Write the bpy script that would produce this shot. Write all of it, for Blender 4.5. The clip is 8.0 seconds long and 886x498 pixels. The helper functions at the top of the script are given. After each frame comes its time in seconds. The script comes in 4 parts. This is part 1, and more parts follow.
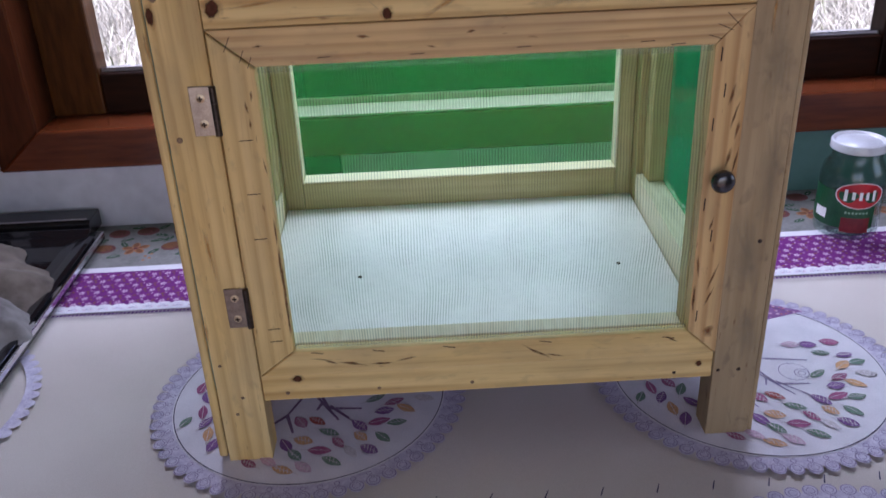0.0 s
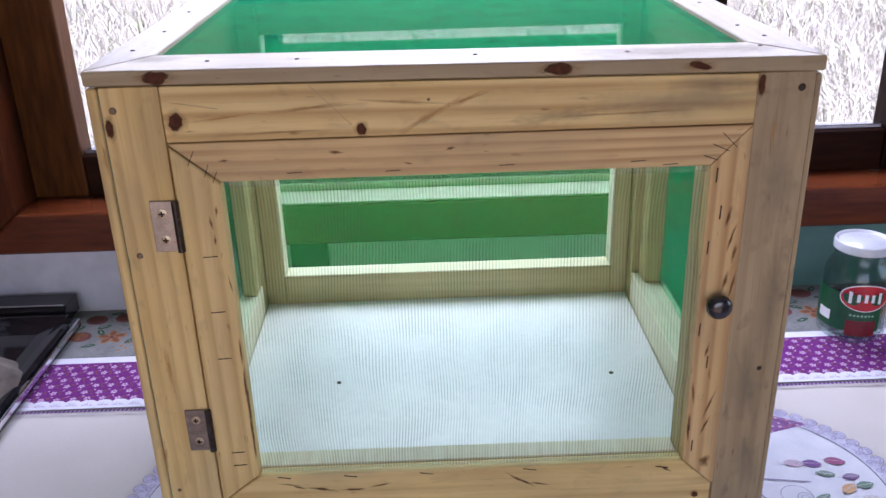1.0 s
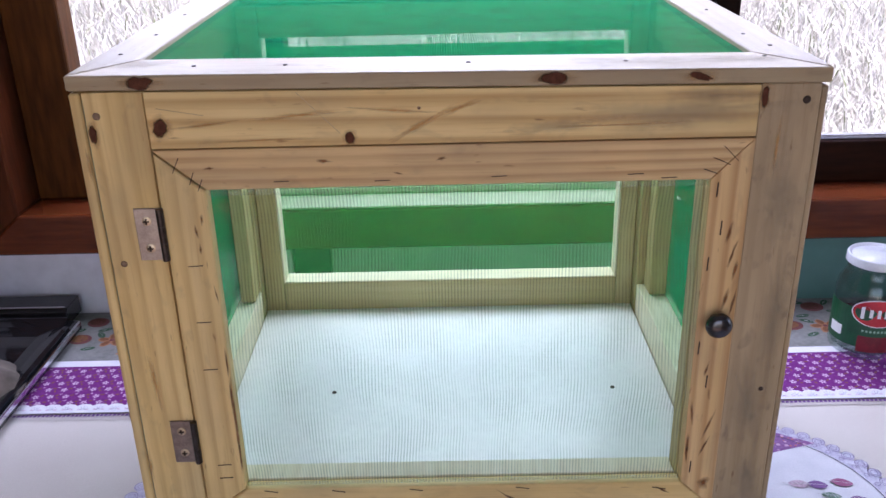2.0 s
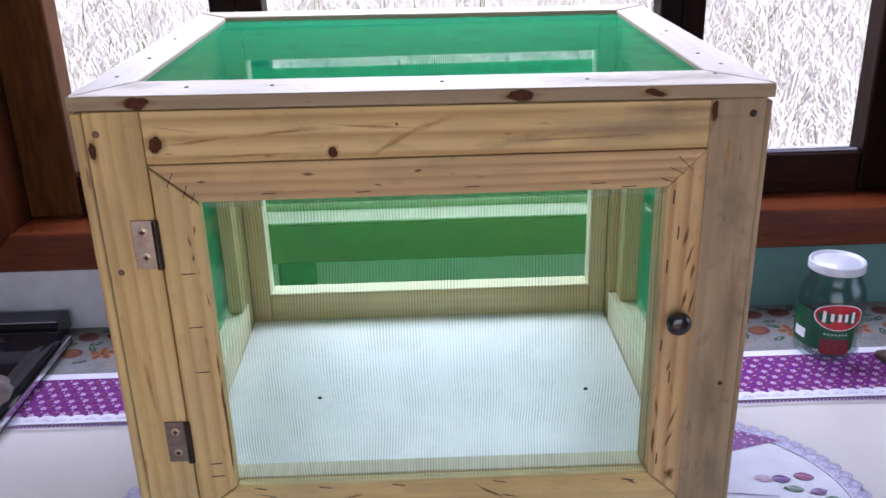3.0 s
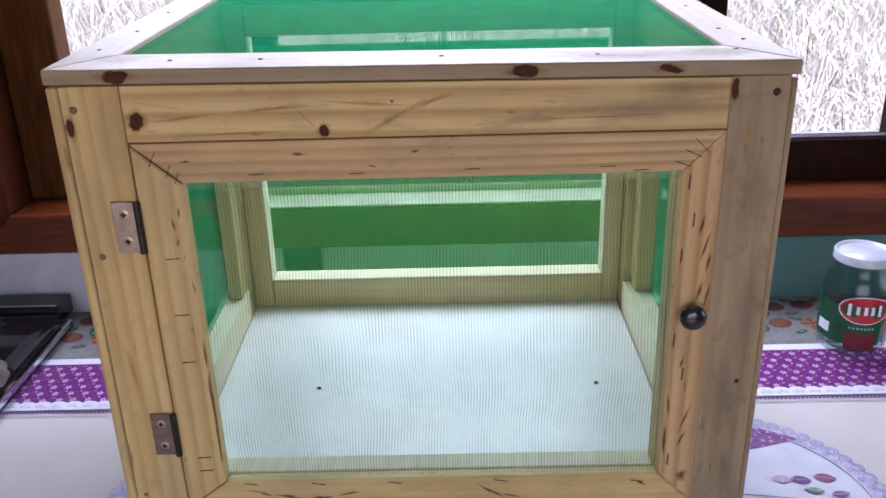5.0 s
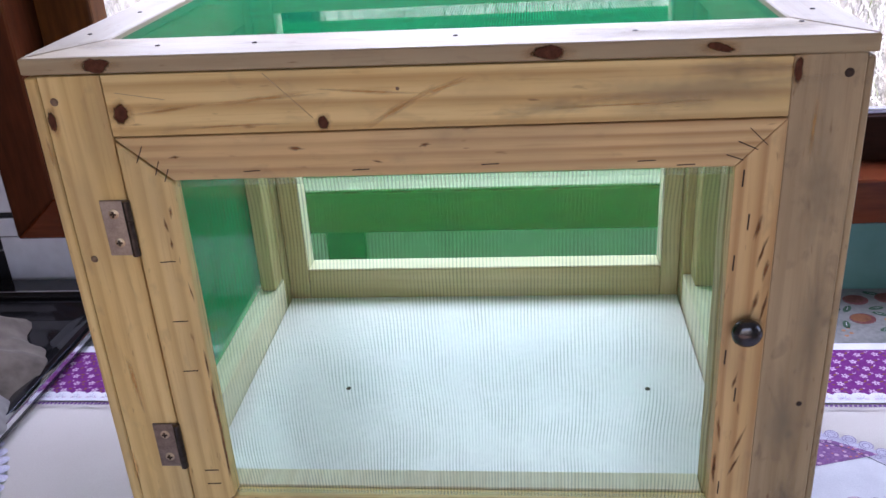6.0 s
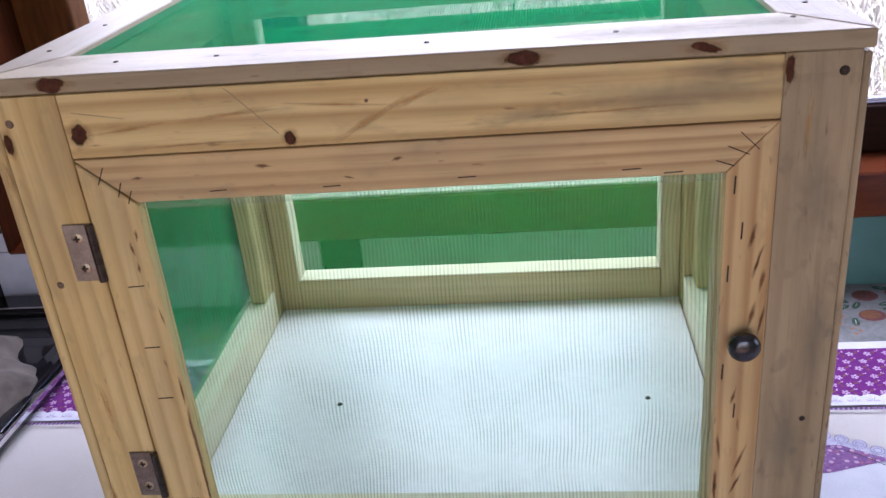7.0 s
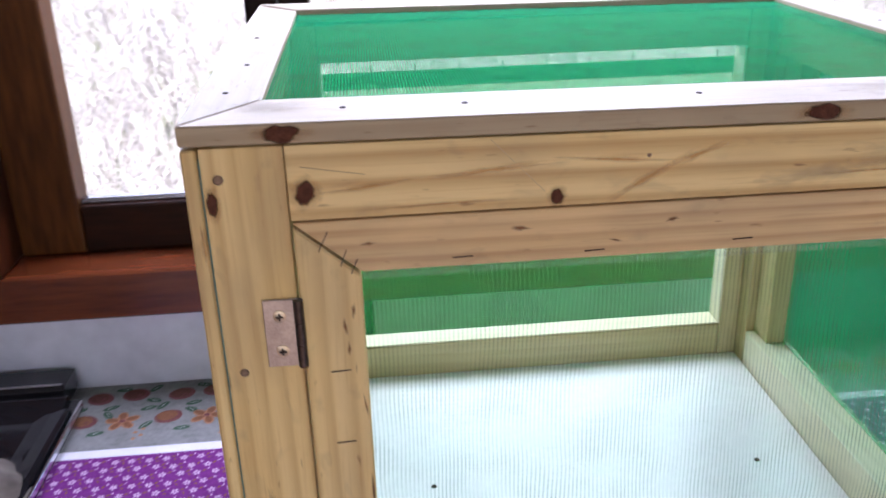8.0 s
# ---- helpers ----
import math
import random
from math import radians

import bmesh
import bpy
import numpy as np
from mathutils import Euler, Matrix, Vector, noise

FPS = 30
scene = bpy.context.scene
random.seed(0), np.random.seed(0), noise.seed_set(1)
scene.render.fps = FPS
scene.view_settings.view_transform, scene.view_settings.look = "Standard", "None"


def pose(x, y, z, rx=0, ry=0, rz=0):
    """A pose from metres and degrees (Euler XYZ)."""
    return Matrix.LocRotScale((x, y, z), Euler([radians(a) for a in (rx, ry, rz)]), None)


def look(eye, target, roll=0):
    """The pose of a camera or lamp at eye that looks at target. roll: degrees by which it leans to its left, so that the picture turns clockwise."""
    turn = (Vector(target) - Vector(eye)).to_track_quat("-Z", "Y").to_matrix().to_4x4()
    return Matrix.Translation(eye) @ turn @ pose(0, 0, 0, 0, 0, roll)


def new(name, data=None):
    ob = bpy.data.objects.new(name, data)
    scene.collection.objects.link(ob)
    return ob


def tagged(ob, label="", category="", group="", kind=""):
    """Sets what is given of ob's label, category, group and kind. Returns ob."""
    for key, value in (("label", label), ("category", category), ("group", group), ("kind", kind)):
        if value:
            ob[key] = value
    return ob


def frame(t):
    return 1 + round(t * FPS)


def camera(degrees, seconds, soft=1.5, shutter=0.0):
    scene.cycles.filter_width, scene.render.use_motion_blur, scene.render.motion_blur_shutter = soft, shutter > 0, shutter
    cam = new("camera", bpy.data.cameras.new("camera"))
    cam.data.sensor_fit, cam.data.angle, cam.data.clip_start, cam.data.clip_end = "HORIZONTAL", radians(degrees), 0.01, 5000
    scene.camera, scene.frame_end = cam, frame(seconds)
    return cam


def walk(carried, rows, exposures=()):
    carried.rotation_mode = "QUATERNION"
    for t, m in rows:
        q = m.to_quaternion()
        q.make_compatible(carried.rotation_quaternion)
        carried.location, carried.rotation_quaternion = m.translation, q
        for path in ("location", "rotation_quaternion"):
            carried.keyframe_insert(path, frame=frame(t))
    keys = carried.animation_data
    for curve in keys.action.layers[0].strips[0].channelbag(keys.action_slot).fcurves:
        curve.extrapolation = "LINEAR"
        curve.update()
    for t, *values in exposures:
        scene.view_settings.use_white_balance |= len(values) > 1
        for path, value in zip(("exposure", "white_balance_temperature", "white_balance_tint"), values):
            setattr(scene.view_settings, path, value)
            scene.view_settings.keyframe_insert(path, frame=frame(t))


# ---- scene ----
cam = camera(54.0, 8.0, shutter=0.28)
EV1 = 1.18
KELVIN, TINT = 6000, 26
PATH = [
    (0, (-0.046, -0.728, 0.607), (-0.016, 1.056, -0.296), -2.6),
    (0.1, (-0.045, -0.730, 0.608), (-0.014, 1.060, -0.264), -2.8),
    (0.2, (-0.044, -0.732, 0.618), (-0.003, 1.080, -0.217), -2.8),
    (0.3, (-0.041, -0.731, 0.627), (0.006, 1.103, -0.163), -2.6),
    (0.5, (-0.034, -0.719, 0.644), (0.03, 1.133, -0.11), -1.9),
    (0.7, (-0.025, -0.697, 0.642), (0.024, 1.155, -0.109), -1.9),
    (1, (-0.02, -0.66, 0.637), (0.007, 1.179, -0.15), -1.7),
    (2.5, (0.009, -0.638, 0.637), (-0.012, 1.206, -0.138), -1.4),
    (3, (0.008, -0.689, 0.646), (0.031, 1.168, -0.097), -1.6),
    (3.5, (-0.007, -0.735, 0.636), (0.028, 1.113, -0.128), -1.4),
    (4, (-0.015, -0.744, 0.63), (0.033, 1.102, -0.138), -0.9),
    (5.5, (0.055, -0.589, 0.629), (-0.063, 1.247, -0.154), -2.5),
    (6, (0.072, -0.566, 0.622), (-0.14, 1.241, -0.209), -3.7),
    (6.5, (0.082, -0.554, 0.628), (-0.142, 1.251, -0.202), -4.2),
    (7, (0.092, -0.53, 0.622), (-0.147, 1.269, -0.219), -5.6),
    (7.3, (0.071, -0.520, 0.608), (-0.164, 1.289, -0.213), -5.0),
    (7.5, (0.017, -0.51, 0.611), (-0.221, 1.293, -0.222), -3.6),
    (7.7, (-0.054, -0.501, 0.613), (-0.199, 1.330, -0.181), -3.2),
    (7.8, (-0.097, -0.486, 0.616), (-0.155, 1.356, -0.162), -2.6),
    (8, (-0.177, -0.465, 0.621), (-0.02, 1.38, -0.136), -1.7),
]
EXPOSURE = [(t, EV1 + d, KELVIN, TINT) for t, d in ((0.0, -0.35), (0.5, 0.0), (1.0, -0.03), (2.5, -0.06), (4.2, -0.09), (5.5, -0.09), (6.5, 0.0), (7.3, 0.0), (8.0, 0.16))]
walk(cam, [(t, look(eye, target, roll)) for t, eye, target, roll in PATH], EXPOSURE)

# ---- world, sun, window light ----
sky_world = bpy.data.worlds.new("sky")
scene.world = sky_world
sky_world.use_nodes = True
wn = sky_world.node_tree.nodes
sky = wn.new("ShaderNodeTexSky")
sky.sky_type, sky.sun_disc = "NISHITA", False
sky.sun_elevation, sky.sun_rotation = radians(58), radians(160)
wn["Background"].inputs["Strength"].default_value = 0.15
sky_world.node_tree.links.new(sky.outputs["Color"], wn["Background"].inputs["Color"])


def lamp(name, kind, energy, m, color=(1, 1, 1), size=None):
    data = bpy.data.lights.new(name, kind)
    data.energy, data.color = energy, color
    if kind == "AREA":
        data.shape, data.size, data.size_y = "RECTANGLE", *size
    else:
        data.angle = radians(0.6)
    ob = new(name, data)
    ob.matrix_world = m
    return ob


lamp("sun", "SUN", 3.9, look((1.2, -3.3, 6.0), (0, 0, 0)), (1, 0.96, 0.9))
lamp("sky_in_upper_window", "AREA", 17.0, look((0.0, 0.80, 0.90), (0.0, -0.3, 0.30)), (0.80, 0.87, 1), (1.5, 0.52))
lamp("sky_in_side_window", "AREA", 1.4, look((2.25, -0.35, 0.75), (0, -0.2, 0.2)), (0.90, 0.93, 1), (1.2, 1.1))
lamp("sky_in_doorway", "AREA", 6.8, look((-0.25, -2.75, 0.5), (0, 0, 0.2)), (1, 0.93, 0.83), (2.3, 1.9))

# ---- materials ----


def nodes(name):
    m = bpy.data.materials.new(name)
    m.use_nodes = True
    return m, m.node_tree.nodes, m.node_tree.links, m.node_tree.nodes["Principled BSDF"]


def ramp(n, stops):
    r = n.new("ShaderNodeValToRGB")
    e = r.color_ramp.elements
    while len(e) < len(stops):
        e.new(0.5)
    for el, (p, c) in zip(e, stops):
        el.position, el.color = p, (*c, 1)
    return r


def surface(name, c1, c2, scale=20, rough=0.6, bump=0.1, metal=0.0, stretch=(1, 1, 1), fine=6.0, spec=0.5, coat=0.0, sheen=0.0):
    """Two tones mixed by coarse and fine noise, with a little relief."""
    m, n, l, b = nodes(name)
    tc, mp = n.new("ShaderNodeTexCoord"), n.new("ShaderNodeMapping")
    mp.inputs["Scale"].default_value = stretch
    l.new(tc.outputs["Object"], mp.inputs["Vector"])
    a, f = n.new("ShaderNodeTexNoise"), n.new("ShaderNodeTexNoise")
    a.inputs["Scale"].default_value, f.inputs["Scale"].default_value = scale, scale * fine
    a.inputs["Detail"].default_value = f.inputs["Detail"].default_value = 6
    for t in (a, f):
        l.new(mp.outputs["Vector"], t.inputs["Vector"])
    mix = n.new("ShaderNodeMath")
    mix.operation = "MULTIPLY_ADD"
    mix.inputs[1].default_value, mix.inputs[2].default_value = 0.45, 0.0
    l.new(f.outputs["Fac"], mix.inputs[0])
    add = n.new("ShaderNodeMath")
    add.operation = "MULTIPLY_ADD"
    add.inputs[1].default_value = 0.6
    l.new(a.outputs["Fac"], add.inputs[0])
    l.new(mix.outputs[0], add.inputs[2])
    r = ramp(n, [(0.36, c1), (0.68, c2)])
    l.new(add.outputs[0], r.inputs["Fac"])
    l.new(r.outputs["Color"], b.inputs["Base Color"])
    b.inputs["Roughness"].default_value, b.inputs["Metallic"].default_value = rough, metal
    b.inputs["Specular IOR Level"].default_value = spec
    b.inputs["Coat Weight"].default_value = coat
    b.inputs["Sheen Weight"].default_value = sheen
    if bump:
        bp = n.new("ShaderNodeBump")
        bp.inputs["Strength"].default_value, bp.inputs["Distance"].default_value = bump, 0.002
        l.new(f.outputs["Fac"], bp.inputs["Height"])
        l.new(bp.outputs["Normal"], b.inputs["Normal"])
    return m


def pine(name, axis, pale, mid, dark, period=0.011, rings=0.6, grey=0.0, fleck=1.0):
    """Sawn pine with its grain along one axis: meandering growth rings, fibres, dull patches, resin flecks."""
    m, n, l, b = nodes(name)
    tc, info = n.new("ShaderNodeTexCoord"), n.new("ShaderNodeObjectInfo")
    off, rnd = n.new("ShaderNodeVectorMath"), n.new("ShaderNodeCombineXYZ")
    off.operation = "MULTIPLY_ADD"
    off.inputs[1].default_value = (0.9, 0.7, 0.8)
    for s in "XYZ":
        l.new(info.outputs["Random"], rnd.inputs[s])
    l.new(rnd.outputs[0], off.inputs[0])
    l.new(tc.outputs["Object"], off.inputs[2])

    def mapped(along, across):
        mp = n.new("ShaderNodeMapping")
        mp.inputs["Scale"].default_value = [along if i == axis else across for i in range(3)]
        l.new(off.outputs[0], mp.inputs["Vector"])
        return mp.outputs["Vector"]

    def cloud(along, across, detail=4, distort=0.0):
        t = n.new("ShaderNodeTexNoise")
        t.inputs["Scale"].default_value, t.inputs["Detail"].default_value, t.inputs["Distortion"].default_value = 1.0, detail, distort
        l.new(mapped(along, across), t.inputs["Vector"])
        return t.outputs["Fac"]

    def blend(fac, a, col):
        mx = n.new("ShaderNodeMix")
        mx.data_type = "RGBA"
        l.new(fac, mx.inputs[0])
        l.new(a, mx.inputs[6])
        if isinstance(col, tuple):
            mx.inputs[7].default_value = (*col, 1)
        else:
            l.new(col, mx.inputs[7])
        return mx.outputs[2]

    def times(a, k):
        t = n.new("ShaderNodeMath")
        t.operation = "MULTIPLY"
        l.new(a, t.inputs[0])
        if isinstance(k, float):
            t.inputs[1].default_value = k
        else:
            l.new(k, t.inputs[1])
        return t.outputs[0]

    def steps(a, lo, hi, top=1.0):
        r = ramp(n, [(lo, (0, 0, 0)), (hi, (top, top, top))])
        l.new(a, r.inputs["Fac"])
        return r.outputs["Color"]
    # ground tone: broad warm and pale areas
    tone = ramp(n, [(0.36, mid), (0.62, pale)])
    l.new(cloud(3, 24, 3, 0.4), tone.inputs["Fac"])
    # growth rings: a soft rise and a sharper fall
    wave = n.new("ShaderNodeTexWave")
    wave.wave_type, wave.bands_direction, wave.wave_profile = "BANDS", "Z" if axis == 0 else "X", "SAW"
    for nm, val in (("Scale", 2 * math.pi / 20 / period), ("Distortion", 4.5), ("Detail", 1.0), ("Detail Scale", 0.42), ("Detail Roughness", 0.45)):
        wave.inputs[nm].default_value = val
    l.new(mapped(0.13, 1.0), wave.inputs["Vector"])
    rr = ramp(n, [(0.0, (0.35, 0.35, 0.35)), (0.12, (0, 0, 0)), (0.40, (0.08, 0.08, 0.08)), (0.86, (1, 1, 1)), (1.0, (0.6, 0.6, 0.6))])
    l.new(wave.outputs["Fac"], rr.inputs["Fac"])
    weight = times(times(rr.outputs["Color"], steps(cloud(4, 14, 2), 0.20, 0.60)), rings)
    col = blend(weight, tone.outputs["Color"], dark)
    # fine fibres
    fib = cloud(20, 520, 4)
    col = blend(steps(fib, 0.52, 0.80, 0.34), col, dark)
    # dull handled patches, then small dirt
    col = blend(times(steps(cloud(9, 20, 6, 0.3), 0.45, 0.70), 0.34 + grey), col, (0.29, 0.215, 0.125))
    col = blend(times(steps(cloud(38, 75, 5, 0.6), 0.58, 0.74), 0.22 + 0.7 * grey), col, (0.15, 0.11, 0.075))
    # resin flecks along the grain
    col = blend(steps(cloud(46, 230, 2), 0.70, 0.79, 0.65 * fleck), col, (0.17, 0.085, 0.035))
    l.new(col, b.inputs["Base Color"])
    b.inputs["Roughness"].default_value, b.inputs["Specular IOR Level"].default_value = 0.58, 0.35
    bp = n.new("ShaderNodeBump")
    bp.inputs["Strength"].default_value, bp.inputs["Distance"].default_value = 0.22, 0.0012
    l.new(fib, bp.inputs["Height"])
    l.new(bp.outputs["Normal"], b.inputs["Normal"])
    return m


def netting(name, colour, tint, cover, pitch, axes, ripple=0.0, through_threads=0.22):
    """Woven screen: threads of one colour that let light through, and clear gaps between them."""
    m, n, l, b = nodes(name)
    n.remove(b)
    tc, sep = n.new("ShaderNodeTexCoord"), n.new("ShaderNodeSeparateXYZ")
    l.new(tc.outputs["Object"], sep.inputs[0])
    wob = n.new("ShaderNodeTexNoise")
    wob.inputs["Scale"].default_value, wob.inputs["Detail"].default_value = 7, 2
    l.new(tc.outputs["Object"], wob.inputs["Vector"])
    waves = []
    for a, depth in axes:
        mul = n.new("ShaderNodeMath")
        mul.operation = "MULTIPLY_ADD"
        mul.inputs[1].default_value = 2 * math.pi / pitch
        l.new(sep.outputs[a], mul.inputs[0])
        wm = n.new("ShaderNodeMath")
        wm.operation = "MULTIPLY"
        wm.inputs[1].default_value = ripple
        l.new(wob.outputs["Fac"], wm.inputs[0])
        l.new(wm.outputs[0], mul.inputs[2])
        sn = n.new("ShaderNodeMath")
        sn.operation = "SINE"
        l.new(mul.outputs[0], sn.inputs[0])
        am = n.new("ShaderNodeMath")
        am.operation = "MULTIPLY"
        am.inputs[1].default_value = depth
        l.new(sn.outputs[0], am.inputs[0])
        waves.append(am)
    tot = n.new("ShaderNodeMath")
    tot.operation = "ADD"
    l.new(waves[0].outputs[0], tot.inputs[0])
    l.new(waves[1].outputs[0], tot.inputs[1])
    slack = n.new("ShaderNodeTexNoise")          # the weave tightens and slackens
    slack.inputs["Scale"].default_value, slack.inputs["Detail"].default_value = 26, 3
    l.new(tc.outputs["Object"], slack.inputs["Vector"])
    sr = ramp(n, [(0.36, (0.1, 0.1, 0.1)), (0.64, (1, 1, 1))])
    l.new(slack.outputs["Fac"], sr.inputs["Fac"])
    uneven = n.new("ShaderNodeMath")
    uneven.operation = "MULTIPLY"
    l.new(tot.outputs[0], uneven.inputs[0])
    l.new(sr.outputs["Color"], uneven.inputs[1])
    fac = n.new("ShaderNodeMath")
    fac.operation, fac.use_clamp = "ADD", True
    fac.inputs[1].default_value = cover
    l.new(uneven.outputs[0], fac.inputs[0])
    clear, dif, tra = n.new("ShaderNodeBsdfTransparent"), n.new("ShaderNodeBsdfDiffuse"), n.new("ShaderNodeBsdfTranslucent")
    clear.inputs["Color"].default_value = (*tint, 1)
    dif.inputs["Color"].default_value = tra.inputs["Color"].default_value = (*colour, 1)
    thread, out = n.new("ShaderNodeMixShader"), n.new("ShaderNodeMixShader")
    thread.inputs[0].default_value = through_threads
    l.new(dif.outputs[0], thread.inputs[1])
    l.new(tra.outputs[0], thread.inputs[2])
    l.new(fac.outputs[0], out.inputs[0])
    l.new(clear.outputs[0], out.inputs[1])
    l.new(thread.outputs[0], out.inputs[2])
    l.new(out.outputs[0], n["Material Output"].inputs["Surface"])
    return m


def stained(name, c1, c2, reach, top=1.0):
    """A stain that fades out towards its ragged rim."""
    m = surface(name, c1, c2, 260, 0.8, 0.0, spec=0.15)
    n, l = m.node_tree.nodes, m.node_tree.links
    at, tc, ns = n.new("ShaderNodeAttribute"), n.new("ShaderNodeTexCoord"), n.new("ShaderNodeTexNoise")
    at.attribute_name = "soft"
    ns.inputs["Scale"].default_value = 150
    l.new(tc.outputs["Object"], ns.inputs["Vector"])
    ad = n.new("ShaderNodeMath")
    ad.operation = "MULTIPLY_ADD"
    ad.inputs[1].default_value = 0.5
    l.new(ns.outputs["Fac"], ad.inputs[0])
    l.new(at.outputs["Fac"], ad.inputs[2])
    r = ramp(n, [(0.28, (0, 0, 0)), (min(reach, 1.0), (top, top, top))])
    l.new(ad.outputs[0], r.inputs["Fac"])
    l.new(r.outputs["Color"], n["Principled BSDF"].inputs["Alpha"])
    return m


def glass(name, tint=(1, 1, 1), gloss=1.0):
    m, n, l, b = nodes(name)
    n.remove(b)
    fr, clear, gl, mx = n.new("ShaderNodeLayerWeight"), n.new("ShaderNodeBsdfTransparent"), n.new("ShaderNodeBsdfGlossy"), n.new("ShaderNodeMixShader")
    pw, ml = n.new("ShaderNodeMath"), n.new("ShaderNodeMath")
    pw.operation, ml.operation = "POWER", "MULTIPLY_ADD"
    pw.inputs[1].default_value, ml.inputs[1].default_value, ml.inputs[2].default_value = 4.0, 0.7, 0.035
    l.new(fr.outputs["Facing"], pw.inputs[0])
    l.new(pw.outputs[0], ml.inputs[0])
    clear.inputs["Color"].default_value = (*tint, 1)
    gl.inputs["Roughness"].default_value = 0.03
    l.new(ml.outputs[0], mx.inputs[0])
    l.new(clear.outputs[0], mx.inputs[1])
    l.new(gl.outputs[0], mx.inputs[2])
    l.new(mx.outputs[0], n["Material Output"].inputs["Surface"])
    return m


def floral(name):
    """Purple cotton print, strewn with small pale flowers and orange specks."""
    m, n, l, b = nodes(name)
    tc = n.new("ShaderNodeTexCoord")
    cols = []
    for scale, cut, seed in ((130, 0.27, 0.0), (150, 0.17, 3.7)):
        mp = n.new("ShaderNodeMapping")
        mp.inputs["Location"].default_value = (seed, seed * 0.6, 0)
        mp.inputs["Scale"].default_value = (1, 1.15, 0.0)
        l.new(tc.outputs["Object"], mp.inputs["Vector"])
        v = n.new("ShaderNodeTexVoronoi")
        v.inputs["Scale"].default_value, v.inputs["Randomness"].default_value = scale, 0.7
        l.new(mp.outputs[0], v.inputs["Vector"])
        r = ramp(n, [(cut, (1, 1, 1)), (cut + 0.1, (0, 0, 0))])
        l.new(v.outputs["Distance"], r.inputs["Fac"])
        cols.append(r)
    base = n.new("ShaderNodeTexNoise")
    base.inputs["Scale"].default_value = 300
    l.new(tc.outputs["Object"], base.inputs["Vector"])
    br = ramp(n, [(0.35, (0.20, 0.085, 0.23)), (0.7, (0.29, 0.14, 0.32))])
    l.new(base.outputs["Fac"], br.inputs["Fac"])
    m1, m2 = n.new("ShaderNodeMix"), n.new("ShaderNodeMix")
    m1.data_type = m2.data_type = "RGBA"
    l.new(cols[1].outputs["Color"], m1.inputs[0])
    l.new(br.outputs["Color"], m1.inputs[6])
    m1.inputs[7].default_value = (0.50, 0.16, 0.13, 1)
    l.new(cols[0].outputs["Color"], m2.inputs[0])
    l.new(m1.outputs[2], m2.inputs[6])
    m2.inputs[7].default_value = (0.56, 0.36, 0.50, 1)
    l.new(m2.outputs[2], b.inputs["Base Color"])
    b.inputs["Roughness"].default_value, b.inputs["Specular IOR Level"].default_value = 0.85, 0.2
    return m


PALE, MID, DARK = (0.76, 0.565, 0.245), (0.68, 0.475, 0.175), (0.40, 0.205, 0.055)
M_PINE = [pine("pine_along_" + "xyz"[i], i, PALE, MID, DARK, (0.016, 0.013, 0.013)[i], (0.66, 0.55, 0.50)[i]) for i in range(3)]
M_PINK = [pine("reddish_pine_along_" + "xyz"[i], i, (0.73, 0.52, 0.25), (0.64, 0.43, 0.185), (0.37, 0.18, 0.06), (0.0088, 0.01, 0.013)[i], 0.68, 0.02) for i in range(3)]
M_GREY = pine("weathered_pine_along_z", 2, (0.43, 0.32, 0.18), (0.34, 0.245, 0.13), (0.20, 0.125, 0.06), 0.013, 0.45, 0.50, 1.2)
# Top boards greyed and darkened in colour for the sky light they catch.
M_TOPS_SKY = [pine("sky_greyed_pine_along_" + "xy"[i], i, (0.345, 0.275, 0.185), (0.30, 0.235, 0.15), (0.22, 0.155, 0.09), 0.014, 0.35, 0.16) for i in range(2)]
M_TOP_FRONT_SKY = pine("sky_greyed_warm_pine", 0, (0.43, 0.34, 0.205), (0.37, 0.285, 0.165), (0.23, 0.14, 0.065), 0.014, 0.4, 0.10)
# Pine paled in colour to carry the light on side rails and stop.
M_PINE_LIT = pine("lit_pale_pine", 1, (0.84, 0.77, 0.60), (0.80, 0.71, 0.52), (0.64, 0.52, 0.33), 0.013, 0.35, -0.2, 0.4)
# Very pale tone for strips that stand for window light on edges.
M_EDGE_LIT = [pine("pale_lit_edge_along_" + "xyz"[i], i, (0.86, 0.79, 0.60), (0.82, 0.73, 0.52), (0.62, 0.48, 0.28), 0.012, 0.2, -0.25, 0.6) for i in (0, 2)]
# Cleaner-grained inner pine, its colour darkened to olive for the shade inside.
M_INNER_SHADED = [pine("shaded_clean_pine_along_" + "xyz"[i], i, (0.55, 0.46, 0.24), (0.48, 0.385, 0.175), (0.35, 0.255, 0.10), 0.012, 0.25, -0.18, 0.3) for i in range(3)]
M_KNOT = stained("knot", (0.045, 0.016, 0.009), (0.115, 0.042, 0.022), 0.52)
M_HALO = stained("knot_halo", (0.40, 0.21, 0.07), (0.52, 0.31, 0.12), 1.9, 0.6)
M_WEATHER = stained("grey_weathering", (0.29, 0.245, 0.165), (0.40, 0.34, 0.235), 1.0, 0.30)
M_AMBER = stained("amber_grain", (0.56, 0.31, 0.10), (0.68, 0.41, 0.16), 1.0, 0.50)
M_RESIN = stained("resin_streak", (0.14, 0.05, 0.02), (0.32, 0.15, 0.06), 1.0, 0.75)
M_SPLIT = stained("dark_split", (0.10, 0.042, 0.018), (0.22, 0.10, 0.045), 0.9, 0.8)
M_PENCIL = surface("pencil_line", (0.40, 0.29, 0.15), (0.50, 0.37, 0.20), 300, 0.9, 0)
